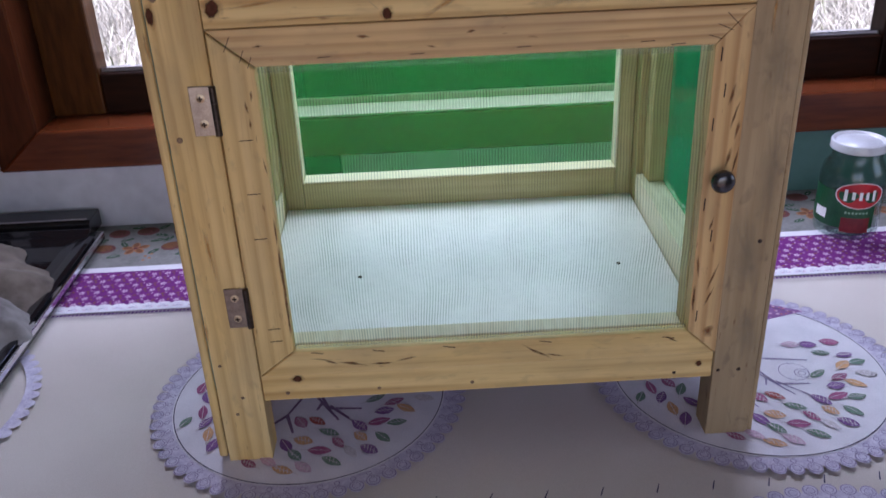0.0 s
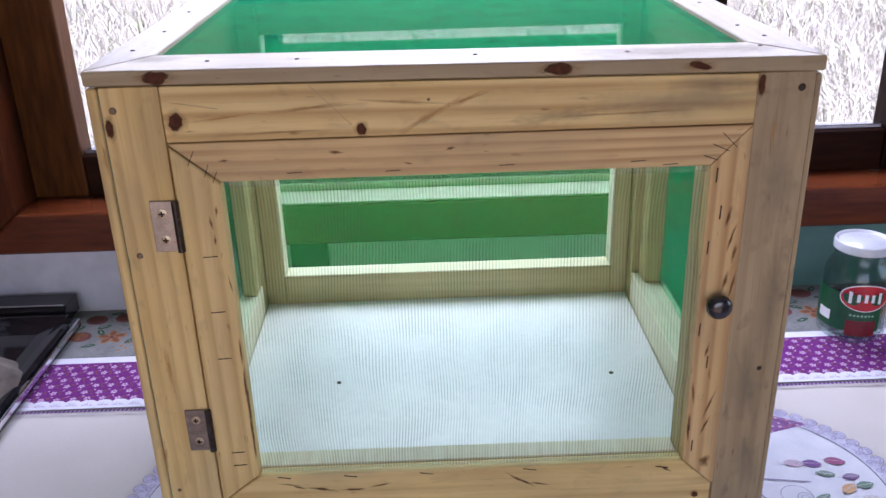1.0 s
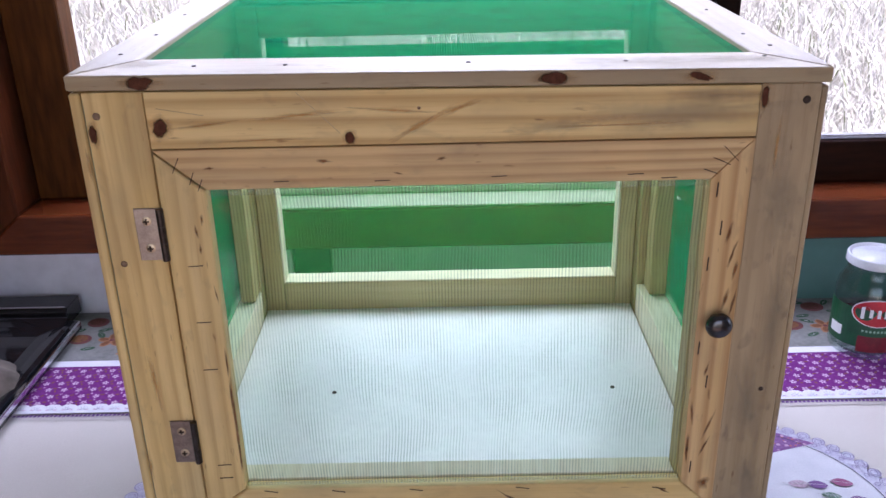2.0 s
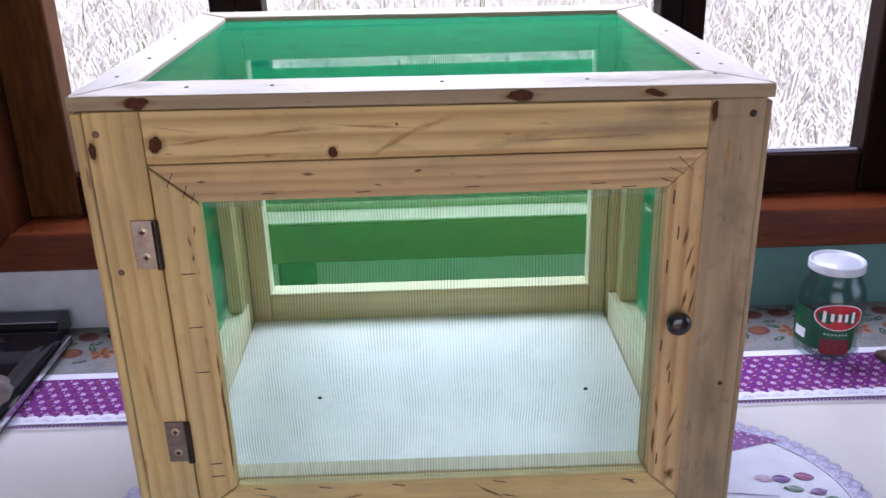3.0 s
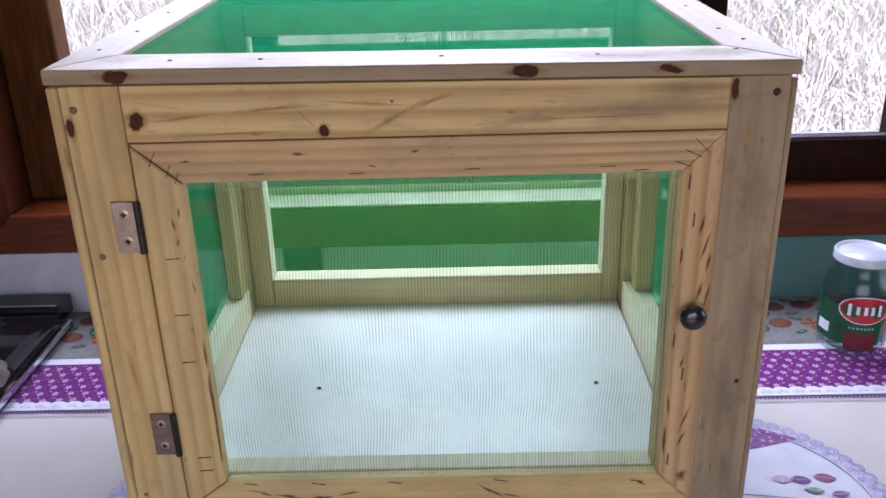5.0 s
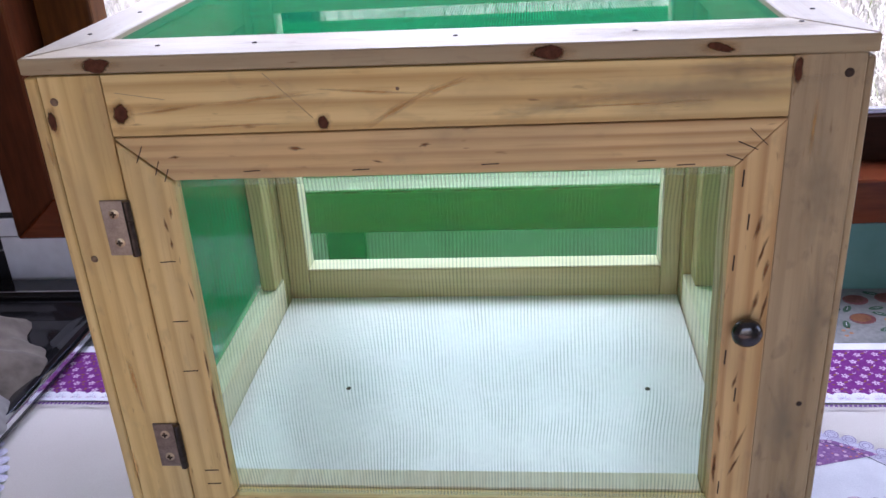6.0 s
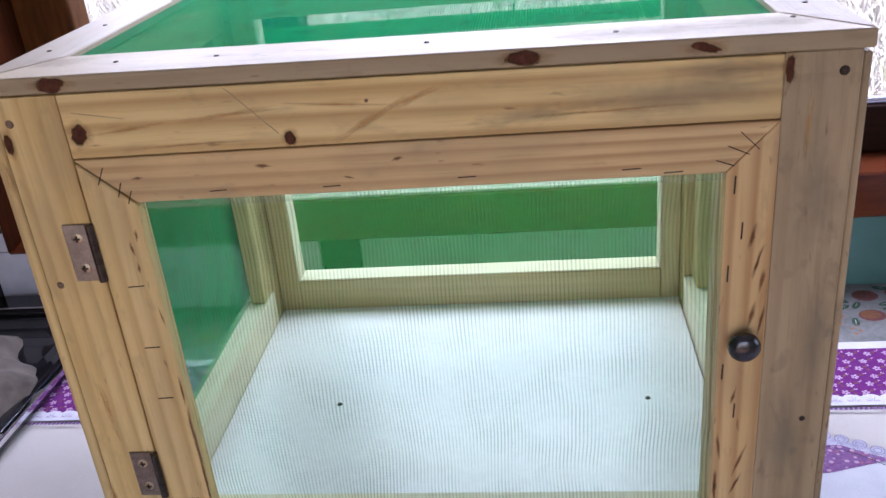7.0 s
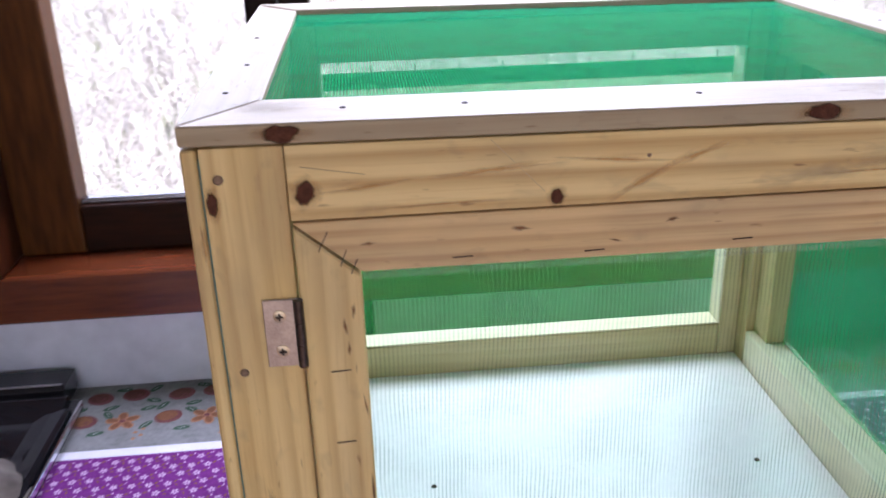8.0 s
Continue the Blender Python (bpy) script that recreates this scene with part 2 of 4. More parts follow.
M_STEEL = surface("dull_steel", (0.34, 0.29, 0.25), (0.50, 0.44, 0.38), 120, 0.42, 0.08, 1.0)
M_STEEL_DARK = surface("darkened_steel", (0.20, 0.165, 0.14), (0.33, 0.28, 0.24), 120, 0.42, 0.08, 1.0)
M_NAIL = surface("dark_nail", (0.025, 0.016, 0.011), (0.06, 0.04, 0.03), 400, 0.7, 0, 0.0, spec=0.25)
M_RUST = surface("rusty_nail", (0.13, 0.08, 0.05), (0.27, 0.18, 0.11), 500, 0.5, 0.1, 0.4)
M_KNUCKLE = surface("black_steel", (0.045, 0.038, 0.034), (0.10, 0.085, 0.075), 200, 0.28, 0.05, 0.9)
M_BRASS = surface("yellow_screw", (0.46, 0.38, 0.27), (0.60, 0.50, 0.36), 400, 0.4, 0, 1.0)
M_KNOB = surface("dark_knob", (0.05, 0.05, 0.055), (0.12, 0.12, 0.125), 150, 0.22, 0.03, 0.9)
M_FLOORBOARD = surface("white_laminate", (0.78, 0.735, 0.775), (0.88, 0.83, 0.865), 9, 0.30, 0.02, 0, (1, 1, 1), 14, 0.6)
M_NET_GREEN = netting("green_netting", (0.012, 0.315, 0.135), (0.90, 1.0, 0.94), 0.64, 0.0021, ((0, 0.08), (1, 0.08)), 5, 0.34)
M_NET_GREEN_UP = netting("green_netting_upright", (0.028, 0.45, 0.082), (0.87, 1.0, 0.83), 0.32, 0.0030, ((0, 0.0), (2, 0.045)), 16, 0.58)
M_NET_SIDE = netting("green_netting_side", (0.008, 0.41, 0.14), (0.74, 1.0, 0.80), 0.67, 0.0021, ((1, 0.07), (2, 0.07)), 5, 0.38)
M_NET_PALE = netting("pale_netting", (0.16, 0.18, 0.115), (0.99, 1, 0.99), 0.07, 0.0027, ((0, 0.33), (2, 0.05)), 34, 0.30)
M_NET_DENSE = netting("doubled_green_netting", (0.012, 0.30, 0.10), (0.5, 0.9, 0.6), 0.86, 0.0021, ((0, 0.05), (2, 0.05)), 9, 0.15)
M_NET_HEM = netting("pale_netting_edge", (0.66, 0.72, 0.62), (0.97, 1, 0.98), 0.15, 0.0034, ((0, 0.12), (2, 0.03)), 4)
# One hardwood: recess shade and lit faces are put into separate base colours.
M_MAHOGANY_SHADED = surface("varnished_hardwood_shaded", (0.003, 0.001, 0.0006), (0.014, 0.004, 0.0015), 14, 0.45, 0.10, 0, (1, 1, 0.15), 8, 0.08)
M_STILE_LIT = surface("orange_brown_hardwood_lit", (0.040, 0.012, 0.0025), (0.11, 0.037, 0.007), 14, 0.36, 0.10, 0, (1, 1, 0.15), 8, 0.12)
M_JAMB_LIT = surface("red_brown_hardwood_lit", (0.034, 0.009, 0.003), (0.090, 0.023, 0.008), 14, 0.36, 0.10, 0, (1, 1, 0.15), 8, 0.15)
M_MAHOGANY_RAIL_SHADED = surface("hardwood_rail_shaded", (0.009, 0.003, 0.0015), (0.028, 0.008, 0.003), 14, 0.40, 0.10, 0, (0.15, 1, 1), 8, 0.1)
M_MAHOGANY_X_LIT = surface("varnished_hardwood_rail_lit", (0.075, 0.015, 0.0042), (0.18, 0.040, 0.011), 16, 0.27, 0.06, 0, (0.12, 1, 1), 7, 0.55)
M_GLASS = glass("window_glass")
M_JAR = glass("jar_glass", (0.84, 0.90, 0.88))
M_TILE = surface("white_marbled_tile", (0.47, 0.455, 0.50), (0.63, 0.615, 0.66), 7, 0.16, 0.02, 0, (1, 1, 1), 5)
M_TILE_GREEN = surface("pale_green_tile", (0.085, 0.185, 0.165), (0.12, 0.24, 0.215), 6, 0.28, 0.02, 0, (1, 1, 1), 5)
M_TILE_PALE = surface("milky_green_tile", (0.40, 0.52, 0.47), (0.52, 0.62, 0.58), 6, 0.2, 0.02, 0, (1, 1, 1), 5)
# Pale tone for the added strips that carry the sill's light.
M_SILL_LIT = surface("pale_lit_sill", (0.44, 0.40, 0.33), (0.60, 0.56, 0.47), 60, 0.45, 0.1, 0.2)
M_TILE_BLACK = surface("black_tile", (0.008, 0.008, 0.01), (0.02, 0.02, 0.024), 20, 0.35, 0.02)
M_GROUT = surface("grey_grout", (0.16, 0.15, 0.16), (0.26, 0.25, 0.26), 90, 0.9, 0.2)
M_CLOTH = surface("cream_cotton", (0.51, 0.455, 0.415), (0.61, 0.555, 0.515), 5, 0.9, 0.25, 0, (1, 1, 1), 160, 0.15, 0, 0.2)
M_WHITE_PRINT = surface("white_print", (0.60, 0.585, 0.64), (0.72, 0.70, 0.75), 30, 0.9, 0.15, 0, (1, 1, 1), 20, 0.15)
M_LACE = surface("lavender_lace_print", (0.44, 0.40, 0.54), (0.64, 0.61, 0.71), 110, 0.9, 0.1, 0, (1, 1, 1), 4, 0.15)
M_INK = surface("dark_ink_line", (0.05, 0.045, 0.09), (0.10, 0.09, 0.15), 200, 0.9, 0, spec=0.1)
M_LOOP = surface("violet_loop_print", (0.24, 0.20, 0.33), (0.36, 0.31, 0.45), 200, 0.9, 0, spec=0.1)
M_TWIG = surface("purple_twig_print", (0.16, 0.10, 0.19), (0.26, 0.18, 0.29), 150, 0.9, 0, spec=0.1)
M_FLORAL = floral("purple_floral_print")
M_PURPLE = surface("purple_cotton", (0.115, 0.013, 0.125), (0.18, 0.028, 0.19), 260, 0.85, 0.1, spec=0.2)
M_PETAL = surface("pale_petal_print", (0.42, 0.25, 0.40), (0.60, 0.44, 0.58), 300, 0.9, 0, spec=0.1)
# Pale ground greyed: the shade below the window is in this colour.
M_STRIP_SHADED = surface("fruit_border_ground_shaded", (0.14, 0.14, 0.135), (0.235, 0.23, 0.225), 24, 0.9, 0.15, spec=0.15)
LEAF = {k: surface(nm + "_leaf_print", [c * 0.7 for c in col], [min(1, c * 1.35) for c in col], 420, 0.9, 0, spec=0.1) for k, nm, col in (
    ("g", "green", (0.16, 0.24, 0.19)), ("m", "magenta", (0.32, 0.11, 0.21)), ("v", "violet", (0.21, 0.11, 0.27)),
    ("o", "orange", (0.56, 0.34, 0.19)), ("p", "pink", (0.55, 0.40, 0.50)), ("w", "pale", (0.56, 0.52, 0.55)),
    ("r", "red", (0.34, 0.09, 0.08)), ("n", "brown", (0.30, 0.14, 0.08)), ("d", "dark_red", (0.15, 0.055, 0.055)), ("c", "copper", (0.19, 0.083, 0.042)), ("b", "russet", (0.11, 0.046, 0.036)), ("k", "dark_green", (0.045, 0.085, 0.055)))}
M_LID = surface("white_lid", (0.50, 0.50, 0.54), (0.60, 0.60, 0.64), 40, 0.25, 0.02, coat=0.3)
M_LABEL_GREEN = surface("green_label", (0.004, 0.055, 0.020), (0.008, 0.09, 0.032), 40, 0.35, 0)
M_LABEL_RED = surface("red_label", (0.45, 0.012, 0.02), (0.58, 0.02, 0.03), 40, 0.35, 0)
M_LABEL_DARK = surface("dark_red_label", (0.12, 0.01, 0.012), (0.22, 0.018, 0.02), 60, 0.35, 0)
M_LABEL_WHITE = surface("white_label", (0.80, 0.80, 0.80), (0.86, 0.86, 0.86), 40, 0.4, 0)
M_LABEL_PALE = surface("pale_green_label", (0.22, 0.42, 0.28), (0.30, 0.50, 0.36), 60, 0.4, 0)
M_ENAMEL = surface("black_enamel", (0.006, 0.006, 0.007), (0.014, 0.013, 0.015), 18, 0.07, 0.03)
M_CHROME = surface("bright_trim", (0.62, 0.62, 0.66), (0.8, 0.8, 0.84), 60, 0.18, 0.02, 1.0)
M_RAG = surface("grey_brown_cloth", (0.05, 0.038, 0.030), (0.19, 0.155, 0.13), 6, 0.95, 0.35, 0, (1, 1, 1), 7, 0.1, 0, 0.2)
M_RAG_PALE = surface("pale_grey_cloth", (0.13, 0.12, 0.115), (0.27, 0.255, 0.25), 8, 0.95, 0.35, 0, (1, 1, 1), 7, 0.1)
M_BOARD = surface("worn_board", (0.05, 0.026, 0.014), (0.10, 0.058, 0.032), 12, 0.5, 0.2, 0, (0.2, 1, 1), 9)
M_PLASTER = surface("painted_plaster", (0.26, 0.25, 0.24), (0.34, 0.33, 0.32), 3, 0.85, 0.2)
M_CEILING = surface("ceiling_paint", (0.36, 0.35, 0.34), (0.44, 0.43, 0.42), 3, 0.9, 0.1)
M_FLOOR = surface("terracotta_floor", (0.26, 0.13, 0.08), (0.36, 0.20, 0.12), 4, 0.5, 0.1)
M_TABLE = surface("table_wood", (0.20, 0.11, 0.06), (0.32, 0.19, 0.10), 10, 0.5, 0.1, 0, (0.15, 1, 1))
M_EARTH = surface("dry_earth", (0.30, 0.29, 0.29), (0.46, 0.45, 0.44), 2, 0.95, 0.4)
M_GRASS = surface("dry_grass", (0.50, 0.47, 0.41), (0.92, 0.90, 0.85), 26, 0.8, 0, 0, (1, 1, 1), 9, 0.2)
M_GRASS_GREEN = surface("green_grass", (0.10, 0.16, 0.05), (0.26, 0.32, 0.12), 3, 0.7, 0, 0, (1, 1, 1), 9, 0.2)

# ---- building helpers ----
BASE = {}


def thing(name, at, label, category, group="", kind=""):
    e = new(name)
    e.location = at
    BASE[e] = Vector(at)
    return tagged(e, label, category, group, kind)


def part(name, bm, material, parent=None, label="", smooth=False):
    me = bpy.data.meshes.new(name)
    bm.normal_update()
    bm.to_mesh(me)
    bm.free()
    for x in material if isinstance(material, (list, tuple)) else [material]:
        me.materials.append(x)
    if smooth:
        me.shade_smooth()
    ob = new(name, me)
    BASE[ob] = Vector((0, 0, 0))
    if parent is not None:
        ob.parent = parent
        ob.location = -BASE[parent]
        if parent.type == "MESH":
            ob.location = (0, 0, 0)
    if label:
        ob["label"] = label
    return ob


def block(lo, hi, bevel=0.001, segments=1):
    bm = bmesh.new()
    bmesh.ops.create_cube(bm, size=1)
    lo, hi = Vector(lo), Vector(hi)
    for v in bm.verts:
        v.co = Vector([(lo[i] + hi[i]) / 2 + v.co[i] * (hi[i] - lo[i]) for i in range(3)])
    if bevel:
        bmesh.ops.bevel(bm, geom=bm.edges[:], offset=bevel, segments=segments, profile=0.6, affect="EDGES")
    return bm


def prism(pts, axis, a, b, bevel=0.001):
    """A slab with the outline pts, from a to b along an axis (0, 1 or 2)."""
    bm = bmesh.new()

    def at(p, w):
        c = list(p)
        c.insert(axis, w)
        return bm.verts.new(c)
    lo, hi = [at(p, a) for p in pts], [at(p, b) for p in pts]
    k = len(pts)
    bm.faces.new(lo)
    bm.faces.new(hi[::-1])
    for i in range(k):
        bm.faces.new((lo[i], hi[i], hi[(i + 1) % k], lo[(i + 1) % k]))
    bmesh.ops.recalc_face_normals(bm, faces=bm.faces[:])
    if bevel:
        bmesh.ops.bevel(bm, geom=bm.edges[:], offset=bevel, segments=1, profile=0.6, affect="EDGES")
    return bm


def lathe(profile, centre, steps=48, arc=(0, 360), scale=1.0):
    """A turned form: rows of (radius, height)."""
    bm = bmesh.new()
    full = arc[1] - arc[0] >= 360
    count = steps if full else steps + 1
    rings = []
    for r, z in profile:
        ring = []
        for i in range(count):
            a = radians(arc[0] + (arc[1] - arc[0]) * i / steps)
            ring.append(bm.verts.new((centre[0] + r * math.cos(a), centre[1] + r * math.sin(a), centre[2] + z)))
        rings.append(ring)
    for p, q in zip(rings, rings[1:]):
        for i in range(count if full else count - 1):
            j = (i + 1) % count
            bm.faces.new((p[i], p[j], q[j], q[i]))
    bmesh.ops.remove_doubles(bm, verts=bm.verts[:], dist=1e-6)
    return bm


def lean(bm, ky=0.0, kx=0.0):
    for v in bm.verts:
        v.co.z += ky * v.co.y + kx * v.co.x
    return bm


def lean_top(bm, kx):
    """Tilts the upper edge alone."""
    for v in bm.verts:
        if v.co.z > 0.475:
            v.co.z += kx * v.co.x
    return bm


def blob(bm, cx, cz, rx, rz, y, rnd, turn=0.0, n=18, rough=0.13, plane="xz"):
    """A ragged flat patch, slightly domed, for knots, stains and prints."""
    mid = Vector((cx, y, cz)) if plane == "xz" else Vector((cx, cz, y))
    bm.verts.layers.float.get("soft") or bm.verts.layers.float.new("soft")
    rim = []
    for i in range(n):
        a = 2 * math.pi * i / n
        k = 1 + rnd.uniform(-rough, rough)
        u, w = rx * k * math.cos(a), rz * k * math.sin(a)
        u, w = u * math.cos(turn) - w * math.sin(turn), u * math.sin(turn) + w * math.cos(turn)
        rim.append(bm.verts.new((cx + u, y, cz + w) if plane == "xz" else (cx + u, cz + w, y)))
    soft = bm.verts.layers.float.get("soft") or bm.verts.layers.float.new("soft")
    top = bm.verts.new(mid)
    top[soft] = 1.0
    want = Vector((0, -1, 0)) if plane == "xz" else Vector((0, 0, 1))
    for i in range(n):
        f = bm.faces.new((top, rim[i], rim[(i + 1) % n]))
        f.normal_update()
        if f.normal.dot(want) < 0:
            f.normal_flip()


# ---- room ----
WALL_Y = 0.63
room_floor = tagged(part("floor", block((-2.3, -2.7, -0.80), (2.3, 0.83, -0.76), 0), M_FLOOR), "reddish tiled kitchen floor", "floor", kind="structure")
ceiling = tagged(part("ceiling", block((-2.3, -2.7, 1.75), (2.3, 0.83, 1.80), 0), M_CEILING), "plain pale painted ceiling", "ceiling", kind="structure")


def wall(name, pieces, label, material=M_PLASTER):
    bm = bmesh.new()
    for lo, hi in pieces:
        b = block(lo, hi, 0)
        me = bpy.data.meshes.new("tmp")
        b.to_mesh(me)
        b.free()
        bm.from_mesh(me)
        bpy.data.meshes.remove(me)
    return tagged(part(name, bm, material), label, "wall", kind="structure")


WX0, WX1, WZ0, WZ1 = -0.735, 0.87, 0.108, 1.30
wall_north = wall("wall_north", [((-2.3, WALL_Y, -0.76), (WX0, 0.83, 1.75)), ((WX1, WALL_Y, -0.76), (2.3, 0.83, 1.75)),
                                 ((WX0, WALL_Y, -0.76), (WX1, 0.83, WZ0)), ((WX0, WALL_Y, WZ1), (WX1, 0.83, 1.75))],
                  "kitchen wall with tiles below the wooden window", M_GROUT)
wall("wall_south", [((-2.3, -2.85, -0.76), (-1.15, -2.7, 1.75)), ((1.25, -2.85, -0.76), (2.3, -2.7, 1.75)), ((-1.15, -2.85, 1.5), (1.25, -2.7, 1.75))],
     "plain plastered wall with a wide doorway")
wall("wall_west", [((-2.45, -2.85, -0.76), (-2.3, 0.83, 1.75))], "plain plastered wall")
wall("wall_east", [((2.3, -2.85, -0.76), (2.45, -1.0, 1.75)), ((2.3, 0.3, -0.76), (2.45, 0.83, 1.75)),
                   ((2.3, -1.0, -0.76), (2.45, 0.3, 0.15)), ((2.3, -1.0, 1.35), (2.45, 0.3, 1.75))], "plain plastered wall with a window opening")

# ---- window ----
window = thing("window_1", (0, 0.70, 0.108), "dark varnished hardwood window with three panes", "window", kind="structure")
FY = 0.612
part("window_frame", prism([(WX0, WZ0), (WX1, WZ0), (WX1 - 0.075, WZ0 + 0.066), (WX0 + 0.075, WZ0 + 0.066)], 1, FY, 0.77, 0.003), M_MAHOGANY_X_LIT, window, "red-brown varnished bottom rail")
part("window_frame", prism([(WX0, WZ0), (WX0 + 0.075, WZ0 + 0.066), (WX0 + 0.075, WZ1 - 0.07), (WX0, WZ1)], 1, FY, 0.77, 0.003), M_JAMB_LIT, window)
part("window_frame", prism([(WX1, WZ0), (WX1, WZ1), (WX1 - 0.075, WZ1 - 0.07), (WX1 - 0.075, WZ0 + 0.066)], 1, FY, 0.77, 0.003), M_MAHOGANY_SHADED, window)
part("window_frame", prism([(WX0, WZ1), (WX0 + 0.075, WZ1 - 0.07), (WX1 - 0.075, WZ1 - 0.07), (WX1, WZ1)], 1, FY, 0.77, 0.003), M_MAHOGANY_X_LIT, window)
SASHES = ((-0.657, -0.282, -0.571, -0.322), (-0.279, 0.403, -0.241, 0.371), (0.406, 0.792, 0.442, 0.721))
for x0, x1, p0, p1 in SASHES:
    # Dark tones hold the recess shade; the left stile's tone holds light.
    part("sash_stile", block((x0, 0.685, 0.176), (p0, 0.735, 1.225), 0.004, 2), M_STILE_LIT if x0 < -0.5 else M_MAHOGANY_SHADED, window)
    part("sash_stile", block((p1, 0.685, 0.176), (x1, 0.735, 1.225), 0.004, 2), M_MAHOGANY_SHADED, window)
    part("sash_rail", block((p0, 0.687, 0.176), (p1, 0.735, 0.243), 0.004, 2), M_MAHOGANY_RAIL_SHADED, window)
    part("sash_rail", block((p0, 0.687, 1.165), (p1, 0.735, 1.225), 0.004, 2), M_MAHOGANY_X_LIT, window)
    part("glazing_bead", block((p0, 0.697, 0.2435), (p1, 0.712, 0.2505), 0.001), M_CHROME, window, "thin bright glazing strip")
    pane = part("pane", block((p0, 0.713, 0.2435), (p1, 0.717, 1.1645), 0), M_GLASS, window, "clear glass pane")
    pane.visible_shadow = False
# Pale strips added on the sill in place of light on its top.
part("lit_sill_strip", block((-0.33, 0.614, 0.1742), (0.36, 0.671, 0.1780), 0.0012), M_SILL_LIT, window, "pale strip added for the light on the sill top")
part("lit_sill_strip", block((-0.33, 0.677, 0.1742), (0.36, 0.6845, 0.1870), 0.0012), M_SILL_LIT, window)

# ---- outside ----
ground = part("ground", prism([(0.9, -1.0), (1.7, -0.9), (2.6, -0.45), (6.0, 2.2), (14, 5.2), (60, 7), (60, -2), (0.9, -2)], 0, -30, 30, 0), M_EARTH)
tagged(ground, "dry grassy bank rising behind the house", "ground", kind="structure")


def bank(y):
    ks = ((0.9, -1.0), (1.7, -0.9), (2.6, -0.45), (6.0, 2.2), (14, 5.2))
    for (a, za), (b, zb) in zip(ks, ks[1:]):
        if y <= b:
            return za + (zb - za) * (y - a) / (b - a)
    return 5.2


def grass(name, count, seed, material, label, green):
    rnd = random.Random(seed)
    verts, faces = [], []
    for _ in range(count):
        y = 1.75 + 2.6 * rnd.random() ** 1.2
        x = rnd.uniform(-1.0, 1.0) * (0.65 + 0.62 * y)
        z = bank(y) - 0.02
        h, w = rnd.uniform(0.14, 0.38), rnd.uniform(0.0012, 0.0032)
        a = rnd.uniform(0, 2 * math.pi)
        lx, ly = math.cos(a) * h * rnd.uniform(0.4, 1.7), math.sin(a) * h * rnd.uniform(0.25, 0.9) - 0.06
        sx, sy = math.cos(a + 1.57) * w, math.sin(a + 1.57) * w * 0.4
        droop = rnd.uniform(0.1, 0.95)
        k = len(verts)
        for f, wd, hz in ((0, 1, 0), (0.35, 0.95, 0.5), (0.62, 0.8, 0.80), (0.82, 0.55, 0.5 + 0.45 * droop), (1.0, 0.1, droop)):
            verts += [(x + lx * f * f - sx * wd, y + ly * f * f - sy * wd, z + h * hz), (x + lx * f * f + sx * wd, y + ly * f * f + sy * wd, z + h * hz)]
        faces += [(k, k + 1, k + 3, k + 2), (k + 2, k + 3, k + 5, k + 4), (k + 4, k + 5, k + 7, k + 6), (k + 6, k + 7, k + 9, k + 8)]
    me = bpy.data.meshes.new(name)
    me.from_pydata(verts, [], faces)
    me.materials.append(material)
    return tagged(new(name, me), label, "grass", kind="stuff")


grass("dry_grass", 46000, 5, M_GRASS, "tangled long dry straw-coloured grass on the bank", 0)
grass("green_grass", 2600, 6, M_GRASS_GREEN, "sparse green grass blades among dry straw", 1)

# ---- table and cloth ----
table = thing("table", (0.55, 0.1, -0.76), "wooden kitchen table pushed against the tiled wall", "table")
part("tabletop", block((-0.60, -0.30, -0.036), (1.7, 0.628, -0.007), 0.003), M_TABLE, table)
for lx, ly in ((-0.55, -0.25), (1.65, -0.25), (-0.55, 0.57), (1.65, 0.57)):
    part("leg", block((lx - 0.03, ly - 0.03, -0.76), (lx + 0.03, ly + 0.03, -0.036), 0.003), M_TABLE, table)


def cloth_sheet():
    """The cloth on the table, hanging over the near edge, with faint folds."""
    bm = bmesh.new()
    nx, ny = 150, 70
    rows = []
    for j in range(ny + 14):
        row = []
        for i in range(nx + 1):
            x = -0.603 + 2.31 * i / nx
            if j <= ny:
                y, z = 0.626 - 0.93 * j / ny, 0.0
                e = noise.noise(Vector((x * 5, y * 4, 0.3)))
                z = -0.0028 + 0.0013 * e + 0.0011 * noise.noise(Vector((x * 15 + y * 9, y * 13, 4.0)))
            else:
                d = (j - ny) * 0.018
                y, z = -0.306 - 0.01 * math.sin(x * 16) * d * 4, -d
            row.append(bm.verts.new((x, y, z)))
        rows.append(row)
    for a, b in zip(rows, rows[1:]):
        for i in range(nx):
            bm.faces.new((a[i], b[i], b[i + 1], a[i + 1]))
    return bm


cloth = thing("tablecloth", (0.55, 0.1, 0.0), "cream cotton tablecloth printed with leafy medallions and purple floral bands", "tablecloth")
part("cloth", cloth_sheet(), M_CLOTH, cloth, smooth=True)


def flat(pts, z):
    bm = bmesh.new()
    f = bm.faces.new([bm.verts.new((x, y, z)) for x, y in pts])
    f.normal_update()
    if f.normal.z < 0:
        f.normal_flip()
    return bm


CX0, CX1 = -0.602, 1.70
part("fruit_border", flat([(CX0, 0.458), (CX1, 0.458), (CX1, 0.622), (CX0, 0.622)], 0.0006), M_STRIP_SHADED, cloth, "fruit and leaf border, pale ground greyed for the wall's shade")
part("white_band", flat([(CX0, 0.446), (CX1, 0.446), (CX1, 0.466), (CX0, 0.466)], 0.0011), M_WHITE_PRINT, cloth)
part("floral_band", flat([(CX0, 0.344), (CX1, 0.344), (CX1, 0.449), (CX0, 0.449)], 0.0016), M_PURPLE, cloth, "purple band strewn with small pale flowers")


